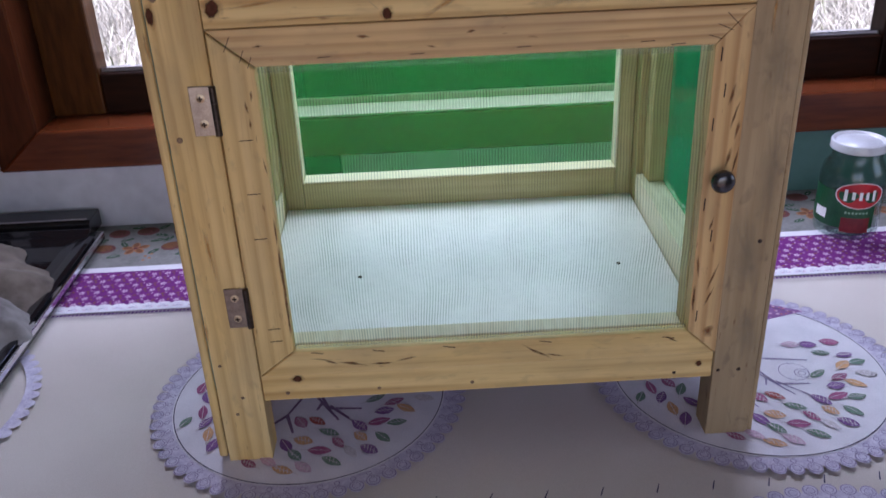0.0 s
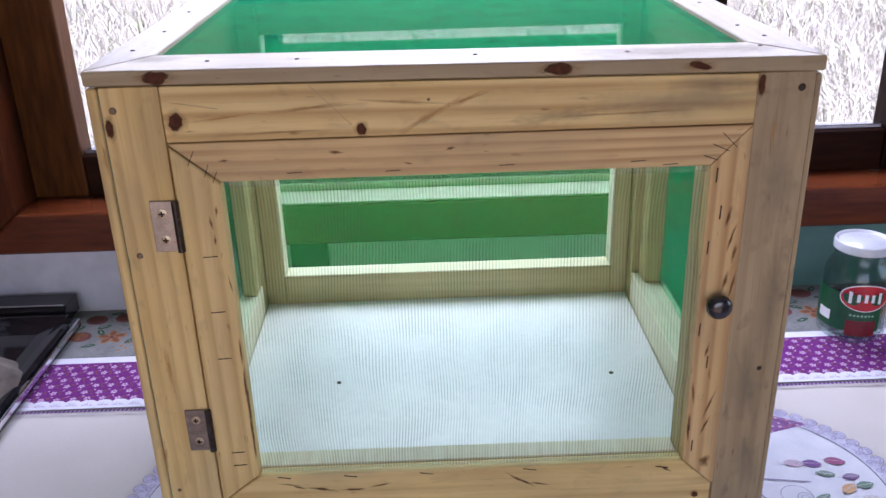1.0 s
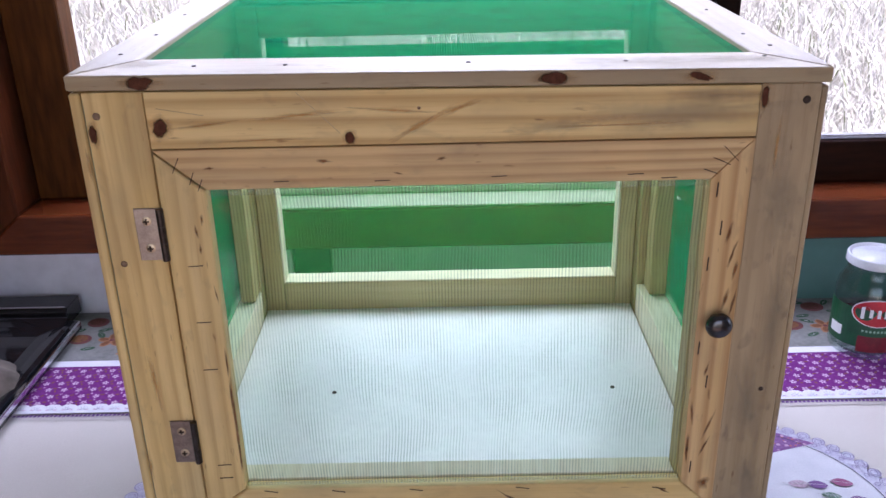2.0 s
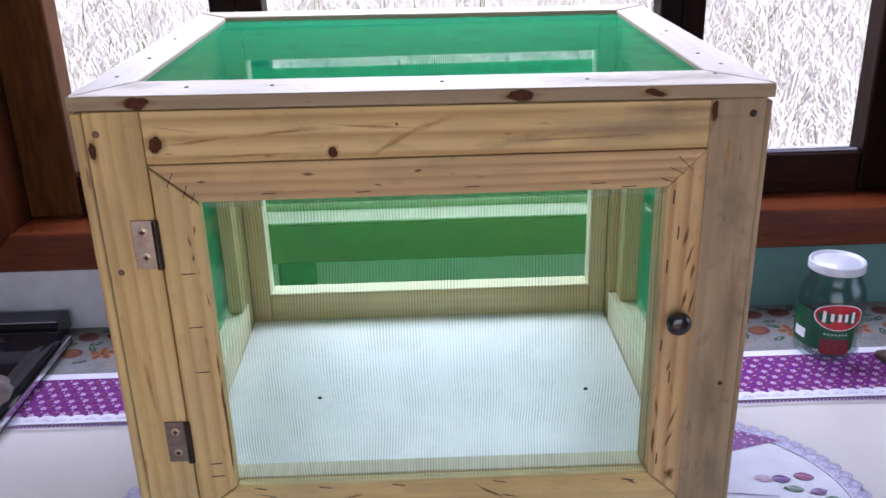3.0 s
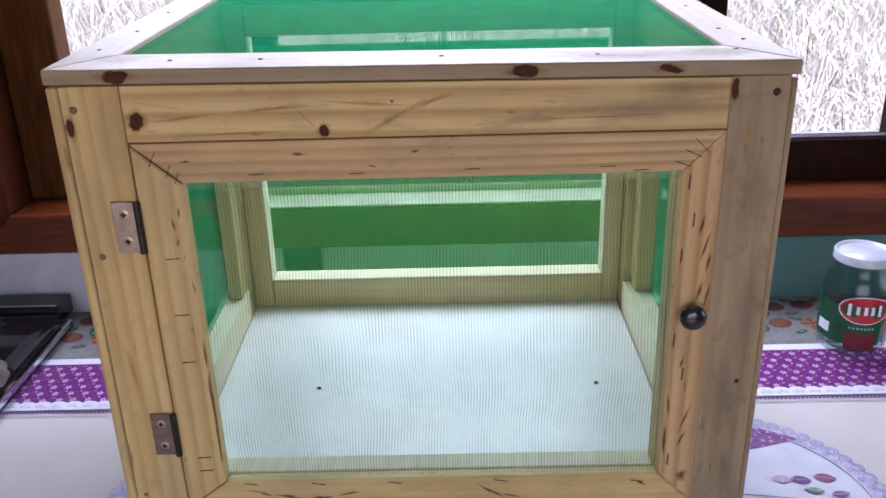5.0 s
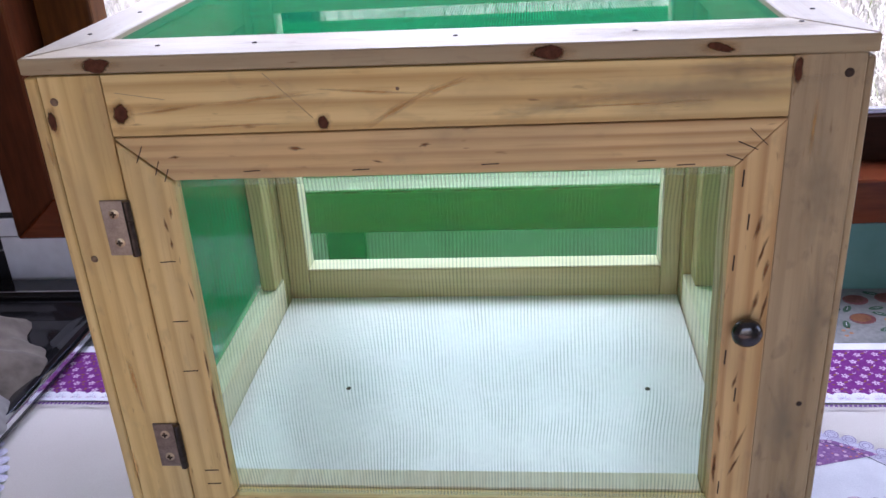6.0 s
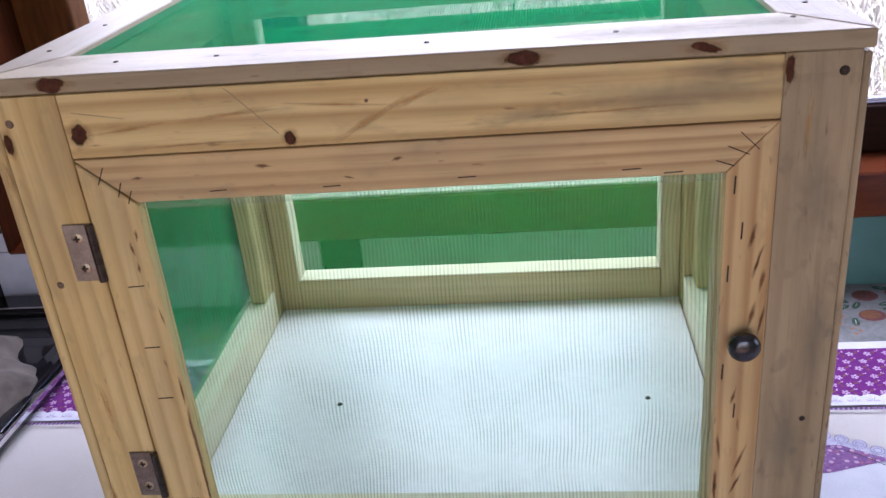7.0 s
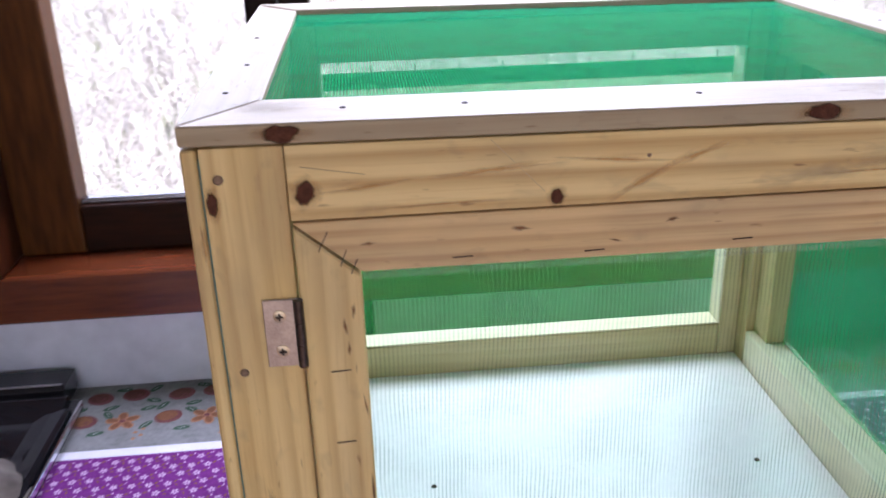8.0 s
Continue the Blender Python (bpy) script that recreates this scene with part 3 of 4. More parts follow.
def lace_edge(y, z, n):
    bm = bmesh.new()
    w = (CX1 - CX0) / n
    top = [bm.verts.new((CX0, y - 0.017, z)), bm.verts.new((CX1, y - 0.017, z))]
    rim = []
    for i in range(n):
        for s in range(5):
            a = math.pi * s / 4
            rim.append(bm.verts.new((CX1 - w * (i + 0.5) + w * 0.46 * math.cos(a), y + 0.004 * math.sin(a), z)))
    bm.faces.new(top + rim)
    return bm


part("lace_band", lace_edge(0.346, 0.0021, 110), M_WHITE_PRINT, cloth, "white printed lace edging")


def ribbon(bm, pts, w, z):
    for (ax, ay), (bx, by) in zip(pts, pts[1:]):
        d = Vector((bx - ax, by - ay)).normalized() * w
        bm.faces.new([bm.verts.new(p) for p in ((ax + d.y, ay - d.x, z), (bx + d.y * 0.6, by - d.x * 0.6, z), (bx - d.y * 0.6, by + d.x * 0.6, z), (ax - d.y, ay + d.x, z))])


def polygons(name, polys, z, material, label):
    """Many small flat prints in one mesh."""
    verts, faces = [], []
    for pts in polys:
        faces.append(tuple(range(len(verts), len(verts) + len(pts))))
        verts += [(x, y, z) for x, y in pts]
    bm = bmesh.new()
    me = bpy.data.meshes.new(name)
    me.from_pydata(verts, [], faces)
    bm.from_mesh(me)
    bpy.data.meshes.remove(me)
    return tagged(part(name, bm, material, cloth, label), kind="stuff")


def oval(x, y, a, b, turn, n=7):
    c, s = math.cos(turn), math.sin(turn)
    return [(x + a * math.cos(2 * math.pi * i / n) * c - b * math.sin(2 * math.pi * i / n) * s, y + a * math.cos(2 * math.pi * i / n) * s + b * math.sin(2 * math.pi * i / n) * c) for i in range(n)]


def flower_rows():
    """Staggered rows of five-petalled flowers, each with small orange leaves and pale buds."""
    rnd = random.Random(21)
    petals, leaves, buds = [], [], []
    rows, pitch = 6, 0.0205
    for r in range(rows):
        y = 0.3535 + r * 0.0166
        for i in range(int((CX1 - CX0) / pitch)):
            x = CX0 + 0.008 + (i + 0.5 * (r % 2)) * pitch + rnd.uniform(-0.0012, 0.0012)
            if x > CX1 - 0.008:
                continue
            fy, spin = y + rnd.uniform(-0.0012, 0.0012), rnd.uniform(0, 6.28)
            for k in range(5):
                a = spin + k * 2 * math.pi / 5
                petals.append(oval(x + 0.0029 * math.cos(a), fy + 0.0029 * math.sin(a), 0.0022, 0.0015, a))
            t = rnd.uniform(-0.7, 0.7)
            leaves.append(oval(x + 0.0078, fy + 0.0035, 0.0030, 0.0014, 0.6 + t))
            if rnd.random() < 0.6:
                leaves.append(oval(x + 0.0102, fy - 0.0030, 0.0026, 0.0012, -0.7 + t))
            buds.append(oval(x + 0.0120, fy + 0.0062, 0.0017, 0.0009, t))
            buds.append(oval(x - 0.0080, fy + 0.0068, 0.0016, 0.0008, 1.2 + t))
    polygons("flower_print", petals, 0.0019, M_PETAL, "rows of small pale printed flowers")
    polygons("flower_print", leaves, 0.0019, LEAF["c"], "small orange printed leaves")
    polygons("flower_print", buds, 0.0019, M_PETAL, "small pale printed buds")


flower_rows()


def dashes(y, z, n, long, tall):
    bm = bmesh.new()
    w = (CX1 - CX0) / n
    for i in range(n):
        x = CX0 + w * (i + 0.5)
        bm.faces.new([bm.verts.new(p) for p in ((x - long, y - tall, z), (x + long, y - tall, z), (x + long + 0.001, y + tall, z), (x - long + 0.001, y + tall, z))])
    return bm


part("stitch_line", dashes(0.3225, 0.0024, 420, 0.0017, 0.0024), LEAF["v"], cloth, "dotted violet printed line")
part("stitch_line", dashes(0.336, 0.0026, 220, 0.0022, 0.0011), LEAF["p"], cloth)

bm = bmesh.new()
for i in range(110):
    fx = CX0 + (CX1 - CX0) / 110 * (i + 0.5)
    for k in range(5):
        a = math.pi * (0.14 + 0.18 * k)
        ribbon(bm, [(fx + 0.0018 * math.cos(a), 0.3345 + 0.0018 * math.sin(a)), (fx + 0.0078 * math.cos(a), 0.3345 + 0.0105 * math.sin(a))], 0.00035, 0.0027)
tagged(part("lace_print", bm, M_LOOP, cloth, "fine fan lines of the printed lace"), kind="stuff")

INNER = ((-0.005, -0.056, "m"), (0.013, -0.055, "r"), (0.028, -0.076, "g"), (0.061, -0.067, "v"), (0.082, -0.062, "m"), (0.063, -0.086, "o"),
         (0.039, -0.094, "m"), (-0.017, -0.095, "v"), (-0.006, -0.111, "g"), (0.02, -0.106, "m"), (-0.046, -0.039, "g"), (0.088, -0.043, "v"),
         (0.077, -0.019, "g"), (0.001, -0.088, "o"), (0.07, 0.044, "p"), (0.09, 0.042, "v"), (0.098, 0.023, "g"), (-0.098, -0.02, "m"),
         (-0.087, -0.034, "g"), (-0.113, -0.047, "v"), (-0.081, -0.059, "v"), (-0.06, 0.03, "g"), (-0.085, 0.01, "o"))
OUTER = ((0.102, -0.065, "g"), (0.087, -0.089, "g"), (0.073, -0.108, "v"), (0.034, -0.124, "g"), (-0.016, -0.134, "o"), (-0.033, -0.119, "p"),
         (0.099, -0.027, "m"), (0.112, -0.04, "o"), (0.133, -0.023, "w"), (0.053, -0.110, "w"), (0.005, -0.131, "p"), (-0.053, -0.121, "m"),
         (0.124, 0.016, "v"), (0.133, 0.001, "g"), (0.113, -0.004, "o"), (-0.136, -0.044, "g"), (-0.120, -0.028, "m"), (-0.106, -0.068, "o"),
         (-0.097, -0.087, "v"), (-0.12, 0.0, "v"), (-0.13, 0.02, "m"), (-0.105, 0.04, "g"), (-0.08, 0.06, "m"), (0.118, 0.045, "m"))
TWIGS = (((0.005, 0.02), (-0.022, -0.042), (-0.043, -0.064)), ((-0.022, -0.042), (-0.012, -0.074)), ((0.003, 0.0), (0.016, -0.021), (0.037, -0.055)),
         ((0.016, -0.021), (0.011, -0.035)), ((0.008, 0.004), (0.025, -0.033), (0.062, -0.036)), ((0.025, -0.028), (0.058, -0.063)),
         ((0.0, 0.022), (0.03, 0.018), (0.077, 0.010)), ((0.0, 0.03), (-0.05, 0.012), (-0.09, -0.012)), ((0.0, 0.09), (0.002, 0.02)))


def ring(bm, cx, cy, r0, r1, z, n=96, wob=0.0, lobes=1):
    v = []
    for i in range(n):
        a = 2 * math.pi * i / n
        k = r1 + wob * math.sqrt(abs(math.sin(a * lobes / 2)))
        v.append((bm.verts.new((cx + r0 * math.cos(a), cy + r0 * math.sin(a), z)), bm.verts.new((cx + k * math.cos(a), cy + k * math.sin(a), z))))
    for i in range(n):
        p, q = v[i], v[(i + 1) % n]
        bm.faces.new((p[0], p[1], q[1], q[0]))


def medallion(cx, cy, near):
    bm = bmesh.new()
    ring(bm, cx, cy, 0.0001, 0.172, 0.0008, 480, 0.011, 60)
    lace = part("medallion_lace", bm, M_LACE, cloth, "lavender scalloped lace ring print")
    bm = bmesh.new()
    ring(bm, cx, cy, 0.0001, 0.158, 0.0013)
    part("medallion_ground", bm, M_WHITE_PRINT, lace, "white printed round field")
    bm = bmesh.new()
    ring(bm, cx, cy, 0.1553, 0.1564, 0.0019)
    part("medallion_outline", bm, M_INK, lace, "thin dark printed circle")
    bm = bmesh.new()
    for i in range(60):
        a = 2 * math.pi * (i + 0.5) / 60
        for rr, r0, r1 in ((0.1745, 0.0066, 0.0075), (0.1740, 0.0036, 0.0043)):
            ring(bm, cx + rr * math.cos(a), cy + rr * math.sin(a), r0, r1, 0.0018, 14)
        ring(bm, cx + 0.1632 * math.cos(a), cy + 0.1632 * math.sin(a), 0.0024, 0.0032, 0.0018, 10)
    tagged(part("lace_print", bm, M_LOOP, lace, "violet printed lace loops"), kind="stuff")
    bm = bmesh.new()
    # Same twigs on both sides; glare on the right is drawn thinner and paler.
    for t in TWIGS:
        ribbon(bm, [(cx + x, cy + y) for x, y in t], 0.0022 if cx < 0 else 0.0013, 0.0021)
    part("twig_print", bm, M_TWIG if cx < 0 else M_LOOP, lace, "printed branches, thinned and paled on the right for glare")
    if cx > 0:
        bm = bmesh.new()
        for dx, dy, r0, r1 in ((0.060, -0.016, 0.0078, 0.0087), (0.060, -0.016, 0.0038, 0.0046), (0.052, -0.012, 0.0165, 0.0173)):
            ring(bm, cx + dx, cy + dy, r0, r1, 0.0024, 30)
        part("curl_print", bm, M_LOOP, lace, "small printed curl among the leaves")
    rnd = random.Random(11)
    joined, veins = {}, bmesh.new()
    for x, y, key in INNER + OUTER:
        turn = math.atan2(y + 0.02, x) * 0.55 + rnd.uniform(-0.6, 0.6) + (math.pi if x < 0 else 0)
        long, wide = 0.0122 * rnd.uniform(0.85, 1.1), 0.0064 * rnd.uniform(0.85, 1.15)
        bm = bmesh.new() if near else joined.setdefault(key, bmesh.new())
        pts = []
        for i in range(14):
            u = 2 * math.pi * i / 14
            lx, ly = long * math.cos(u), wide * math.sin(u) * (1 - 0.55 * math.cos(u) ** 2)
            pts.append(bm.verts.new((cx + x + lx * math.cos(turn) - ly * math.sin(turn), cy + y + lx * math.sin(turn) + ly * math.cos(turn), 0.0026)))
        bm.faces.new(pts)
        c, s = math.cos(turn), math.sin(turn)
        ribbon(veins, [(cx + x - long * 1.5 * c, cy + y - long * 1.5 * s), (cx + x + long * 0.8 * c, cy + y + long * 0.8 * s)], 0.00045, 0.0030)
        if rnd.random() < 0.55:
            for f in (-0.5, -0.15, 0.2, 0.55):
                w = wide * 0.75 * (1 - f * f)
                px, py = cx + x + long * f * c, cy + y + long * f * s
                ribbon(veins, [(px - w * s * 0.9 - w * c * 0.5, py + w * c * 0.9 - w * s * 0.5), (px + w * s * 0.9 + w * c * 0.5, py - w * c * 0.9 + w * s * 0.5)], 0.00042, 0.0033)
        if near:
            part("leaf_print", bm, LEAF[key], lace)
    tagged(part("leaf_vein", veins, LEAF["w"], lace, "pale printed stripes on the leaves"), kind="stuff")
    for key, bm in joined.items():
        tagged(part("leaf_print", bm, LEAF[key], lace, "small printed leaves"), kind="stuff")
    bm = flat([(cx - 0.045, cy + 0.150), (cx + 0.075, cy + 0.145), (cx + 0.118, cy + 0.120), (cx + 0.05, cy + 0.100), (cx - 0.04, cy + 0.095)], 0.0017)
    part("triangle_print", bm, M_FLORAL, lace, "purple floral printed patch")


for mx in (-0.703, -0.195, 0.320, 0.831):
    for my in (0.113, -0.267):
        if mx > -0.5:
            medallion(mx, my, my > 0 and mx < 0.6)
bm = bmesh.new()
ring(bm, -0.703, 0.113, 0.164, 0.172, 0.0010, 480, 0.011, 60)
keep = [v for v in bm.verts if v.co.x < -0.600]
bmesh.ops.delete(bm, geom=keep, context="VERTS")
part("medallion_lace", bm, M_LACE, cloth)


def tick_marks():
    bm = bmesh.new()
    for i in range(40):
        x = -0.55 + i * 0.055
        ribbon(bm, [(x - 0.002, -0.085), (x + 0.003, -0.073)], 0.0008, 0.0029)
    return bm


tagged(part("stitch_print", tick_marks(), M_INK, cloth, "short dark printed dashes"), kind="stuff")


def fruit_print():
    """Repeats of apples, an orange flower, dark leaves and berries on thin twigs."""
    rnd = random.Random(4)
    low, high = {k: [] for k in "dng"}, {k: [] for k in "rodw"}
    for i in range(21):
        x0 = -0.575 + i * 0.108 + rnd.uniform(-0.004, 0.004)
        for dx, y, r in ((0.020, 0.587, 0.0165), (0.066, 0.592, 0.0170), (0.012, 0.532, 0.0165)):
            t = rnd.uniform(-0.4, 0.4)
            low["d"].append(oval(x0 + dx, y, r * 1.08, r * 0.92, t, 16))
            high["r" if dx != 0.012 else "o"].append(oval(x0 + dx - r * 0.12, y + r * 0.1, r * 0.82, r * 0.68, t, 14))
            high["d"].append(oval(x0 + dx + r * 0.25, y - r * 0.15, r * 0.22, r * 0.18, t, 8))
        fx, fy, spin = x0 + 0.062, 0.528, rnd.uniform(0, 6.28)
        for k in range(5):
            a = spin + k * 2 * math.pi / 5
            low["n"].append(oval(fx + 0.0125 * math.cos(a), fy + 0.0115 * math.sin(a), 0.0105, 0.0068, a, 10))
            high["o"].append(oval(fx + 0.0130 * math.cos(a), fy + 0.0120 * math.sin(a), 0.0078, 0.0044, a, 10))
        high["d"].append(oval(fx, fy, 0.0042, 0.0038, 0, 10))
        for dx, y, t in ((0.040, 0.562, 0.5), (0.047, 0.607, -0.2), (0.090, 0.606, 0.7), (0.093, 0.575, -0.5), (0.040, 0.545, -0.8), (0.090, 0.556, 0.3), (0.034, 0.503, 0.4), (0.094, 0.516, 1.1), (0.000, 0.560, 0.9)):
            t += rnd.uniform(-0.3, 0.3)
            low["g"].append(oval(x0 + dx, y, 0.0112, 0.0050, t, 10))
            high["w"].append(oval(x0 + dx, y, 0.0080, 0.0004, t, 4))
        for k in range(4):
            low["n"].append(oval(x0 + 0.085 + 0.008 * (k % 2), 0.486 + 0.007 * k, 0.0030, 0.0028, 0, 8))
    ink = {"d": LEAF["d"], "n": LEAF["n"], "g": LEAF["k"], "o": LEAF["c"], "w": LEAF["w"], "r": LEAF["b"]}
    for k, polys in low.items():
        if polys:
            polygons("fruit_print", polys, 0.0010, ink[k], "printed fruit and leaves")
    for k, polys in high.items():
        if polys:
            polygons("fruit_print", polys, 0.0014, ink[k], "printed details on fruit and leaves")


fruit_print()

# ---- the wooden cage ----
cage = thing("netting_cage", (0.0, 0.23, 0.0), "pine-framed cage with green netting and hinged screen door on tablecloth", "cage")
L0, L1, R0, R1 = -0.279, -0.2235, 0.2365, 0.287
KX = -0.010
KY = 0.026          # the frame rises slightly towards the back
FRONT = 0.033       # depth of the front battens

part("front_leg", block((L0 + 0.010, 0, 0), (L1, FRONT, 0.4967), 0.0015, 2), M_PINE[2], cage)
part("front_leg", block((R0, 0, 0), (R1 - 0.006, FRONT, 0.4925), 0.0007), M_GREY, cage, "weathered pine, toned greyer for the sky light leg")
part("corner_strip", block((L0, 0.001, 0.006), (L0 + 0.0084, 0.052, 0.496), 0.0012), M_PINE[2], cage)
part("corner_strip", block((R1 - 0.0055, 0.002, 0.0), (R1, 0.052, 0.490), 0.0012), M_GREY, cage)
part("net_edge", block((L0 + 0.0086, 0.0035, 0.09), (L0 + 0.0098, 0.030, 0.490), 0), LEAF["g"], cage, "cut edge of green netting in the joint")
part("header", lean_top(block((L1 + 0.0006, 0, 0.4525), (R0 - 0.0002, FRONT, 0.4942), 0.0006), KX), M_PINE[0], cage)
part("bottom_rail", block((L1 + 0.0006, 0.0015, 0.0745), (R0 - 0.0006, FRONT, 0.1045), 0.0015, 2), M_PINE[0], cage)
for x0, x1 in ((L0, -0.2485), (0.2485, R1)):
    part("rear_leg", block((x0, 0.405, 0), (x1, 0.4395, 0.505), 0.0015), M_INNER_SHADED[2], cage)
    part("side_rail", lean(block((x0 + 0.001, 0.031, 0.068), (x1, 0.404, 0.127), 0.0018, 2), KY), M_PINE_LIT, cage, "pine paled for the light that falls on it")
    part("side_rail", lean(block((x0 + 0.001, 0.031, 0.448), (x1, 0.404, 0.494), 0.0015), KY), M_INNER_SHADED[1], cage)
    part("side_stile", block((x0 + 0.0105, 0.372, 0.1368), (x1 - 0.002, 0.4045, 0.457), 0.0012), M_INNER_SHADED[2], cage)
    part("side_stile", block((x0 + 0.0105, 0.0306, 0.131), (x1 - 0.002, 0.056, 0.448), 0.0012), M_INNER_SHADED[2], cage)


def sheet(corners, n=24, sag=0.0):
    """A taut net between four corners, with a slight belly."""
    a, b, c, d = [Vector(p) for p in corners]
    nrm = (b - a).cross(d - a).normalized()
    bm = bmesh.new()
    g = []
    for j in range(n + 1):
        g.append([])
        for i in range(n + 1):
            u, v = i / n, j / n
            p = (a * (1 - u) + b * u) * (1 - v) + (d * (1 - u) + c * u) * v
            w = math.sin(math.pi * u) * math.sin(math.pi * v)
            g[-1].append(bm.verts.new(p + nrm * (sag * w + 0.0006 * noise.noise(p * 18) * (w > 0.02))))
    for r, s in zip(g, g[1:]):
        for i in range(n):
            bm.faces.new((r[i], r[i + 1], s[i + 1], s[i]))
    return bm


for x in (L0 + 0.007, R1 - 0.007):
    part("side_netting", sheet([(x, 0.05, 0.12), (x, 0.41, 0.13), (x, 0.41, 0.47), (x, 0.05, 0.46)], 20, 0.002), M_NET_SIDE, cage, "green plastic netting", True)

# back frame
part("back_stile", lean(block((-0.2480, 0.425, 0.080), (-0.2225, 0.452, 0.492), 0.0012), KY), M_INNER_SHADED[2], cage)
part("back_stile", lean(block((0.2265, 0.425, 0.080), (0.2480, 0.452, 0.492), 0.0012), KY), M_INNER_SHADED[2], cage)
part("back_rail", lean(block((-0.2220, 0.4255, 0.080), (0.2260, 0.452, 0.127), 0.0012), KY), M_INNER_SHADED[0], cage)
part("back_rail", lean(block((-0.2220, 0.4255, 0.4540), (0.2260, 0.452, 0.492), 0.0012), KY), M_INNER_SHADED[0], cage)
# Thin strips added where window light brightens the frame's inner edges.
part("sawn_edge", lean(block((-0.2200, 0.4257, 0.1273), (0.2240, 0.4530, 0.1290), 0.0004), KY), M_EDGE_LIT[0], cage, "pale strip added for the window light on the edge")
part("sawn_edge", lean(block((-0.2222, 0.4257, 0.1273), (-0.2204, 0.4530, 0.4535), 0.0004), KY), M_EDGE_LIT[1], cage)
part("sawn_edge", lean(block((0.2244, 0.4257, 0.1273), (0.2262, 0.4530, 0.4535), 0.0004), KY), M_EDGE_LIT[1], cage)
part("back_netting", sheet([(0.245, 0.4545, 0.11), (-0.245, 0.4545, 0.11), (-0.245, 0.4545, 0.4490), (0.245, 0.4545, 0.4490)], 20, 0.002), M_NET_GREEN_UP, cage, "green plastic netting", True)
part("net_hem", sheet([(0.245, 0.4560, 0.4310), (-0.245, 0.4560, 0.4310), (-0.245, 0.4560, 0.4490), (0.245, 0.4560, 0.4490)], 20, 0.0), M_NET_DENSE, cage, "doubled hem of green netting", True)
for i in range(9):
    x = -0.17 + i * 0.047
    part("staple", block((x, 0.4562, 0.4420), (x + 0.0012, 0.4574, 0.4560), 0), M_NAIL, cage)

# floor board
part("floor_board", lean(block((-0.2475, 0.0315, 0.083), (0.2475, 0.4245, 0.088), 0.0008), KY), M_FLOORBOARD, cage, "smooth white laminate floor board")
for x in (-0.134, 0.187):
    part("floor_nail", lean(lathe([(0.0001, 0.0012), (0.0022, 0.0010), (0.0028, 0.0)], (x, 0.221, 0.088), 12), KY), M_NAIL, cage)

# top frame, mitred
T0, T1, KR = 0.4955, 0.5070, 0.022
OX0, OX1, OY0, OY1 = L0 - 0.0005, R1 + 0.001, -0.001, 0.468
IX0, IX1, IY0, IY1 = -0.238, 0.245, 0.056, 0.420
G = 0.0009
part("top_board", lean(prism([(OX0, OY0), (OX1, OY0), (IX1, IY0 - G), (IX0, IY0 - G)], 2, T0, T1, 0.001), KR, KX), M_TOP_FRONT_SKY, cage)
part("top_board", lean(prism([(OX0, OY1), (IX0, IY1 + G), (IX1, IY1 + G), (OX1, OY1)], 2, T0, T1 + 0.001, 0.001), KR, KX), M_TOPS_SKY[0], cage)
part("top_board", lean(prism([(OX0, OY0 + 2 * G), (IX0 - G, IY0), (IX0 - G, IY1), (OX0, OY1 - 2 * G)], 2, T0, T1, 0.001), KR, KX), M_TOPS_SKY[1], cage)
part("top_board", lean(prism([(OX1, OY0 + 2 * G), (OX1, OY1 - 2 * G), (IX1 + G, IY1), (IX1 + G, IY0)], 2, T0, T1, 0.001), KR, KX), M_TOPS_SKY[1], cage, "weathered pine, toned greyer for the sky light")
part("roof_netting", lean(sheet([(IX0, IY0, T1 - 0.004), (IX1, IY0, T1 - 0.004), (IX1, IY1, T1 - 0.004), (IX0, IY1, T1 - 0.004)], 26, -0.002), KR, KX), M_NET_GREEN, cage, "green plastic netting", True)

# door, mitred, with hinges and knob
DX0, DX1, DZ0, DZ1 = L1 + 0.0012, R0 - 0.0003, 0.1052, 0.4515
EX0, EX1, EZ0, EZ1 = -0.1845, 0.2050, 0.1345, 0.4185
door = part("door", prism([(DX0, DZ0 + G), (EX0 - G, EZ0), (EX0 - G, EZ1 - 1.6 * G), (DX0, DZ1 - 2.6 * G)], 1, -0.001, 0.0125, 0.0012), M_PINE[2], cage, "mitred pine door frame with pale insect screen")
part("door_stile", prism([(DX1, DZ0 + G), (DX1, DZ1 - 0.0002), (EX1 + 0.0002, EZ1 + 0.0006), (EX1 + G, EZ0)], 1, -0.0012, 0.0125, 0.0004), M_PINK[2], door, "reddish resin-streaked pine")
part("door_rail", prism([(DX0, DZ1), (EX0, EZ1 + G), (EX1, EZ1 + G), (DX1, DZ1)], 1, -0.001, 0.0125, 0.0006), M_PINK[0], door, "banded reddish pine")
part("door_rail", prism([(DX0, DZ0), (DX1, DZ0), (EX1, EZ0 - G), (EX0, EZ0 - G)], 1, -0.001, 0.0125, 0.0012), M_PINE[0], door)
part("door_screen", sheet([(EX0, 0.004, EZ0), (EX1, 0.004, EZ0), (EX1, 0.004, EZ1), (EX0, 0.004, EZ1)], 24, 0.001), M_NET_PALE, door, "fine pale insect screen", True)
for z0, z1 in ((EZ1 - 0.0055, EZ1 + 0.001), (EZ0, EZ0 + 0.004)):
    part("screen_hem", sheet([(EX0, 0.0030, z0), (EX1, 0.0030, z0), (EX1, 0.0030, z1), (EX0, 0.0030, z1)], 24, 0.0), M_NET_HEM, door, "pale doubled edge of the screen", True)
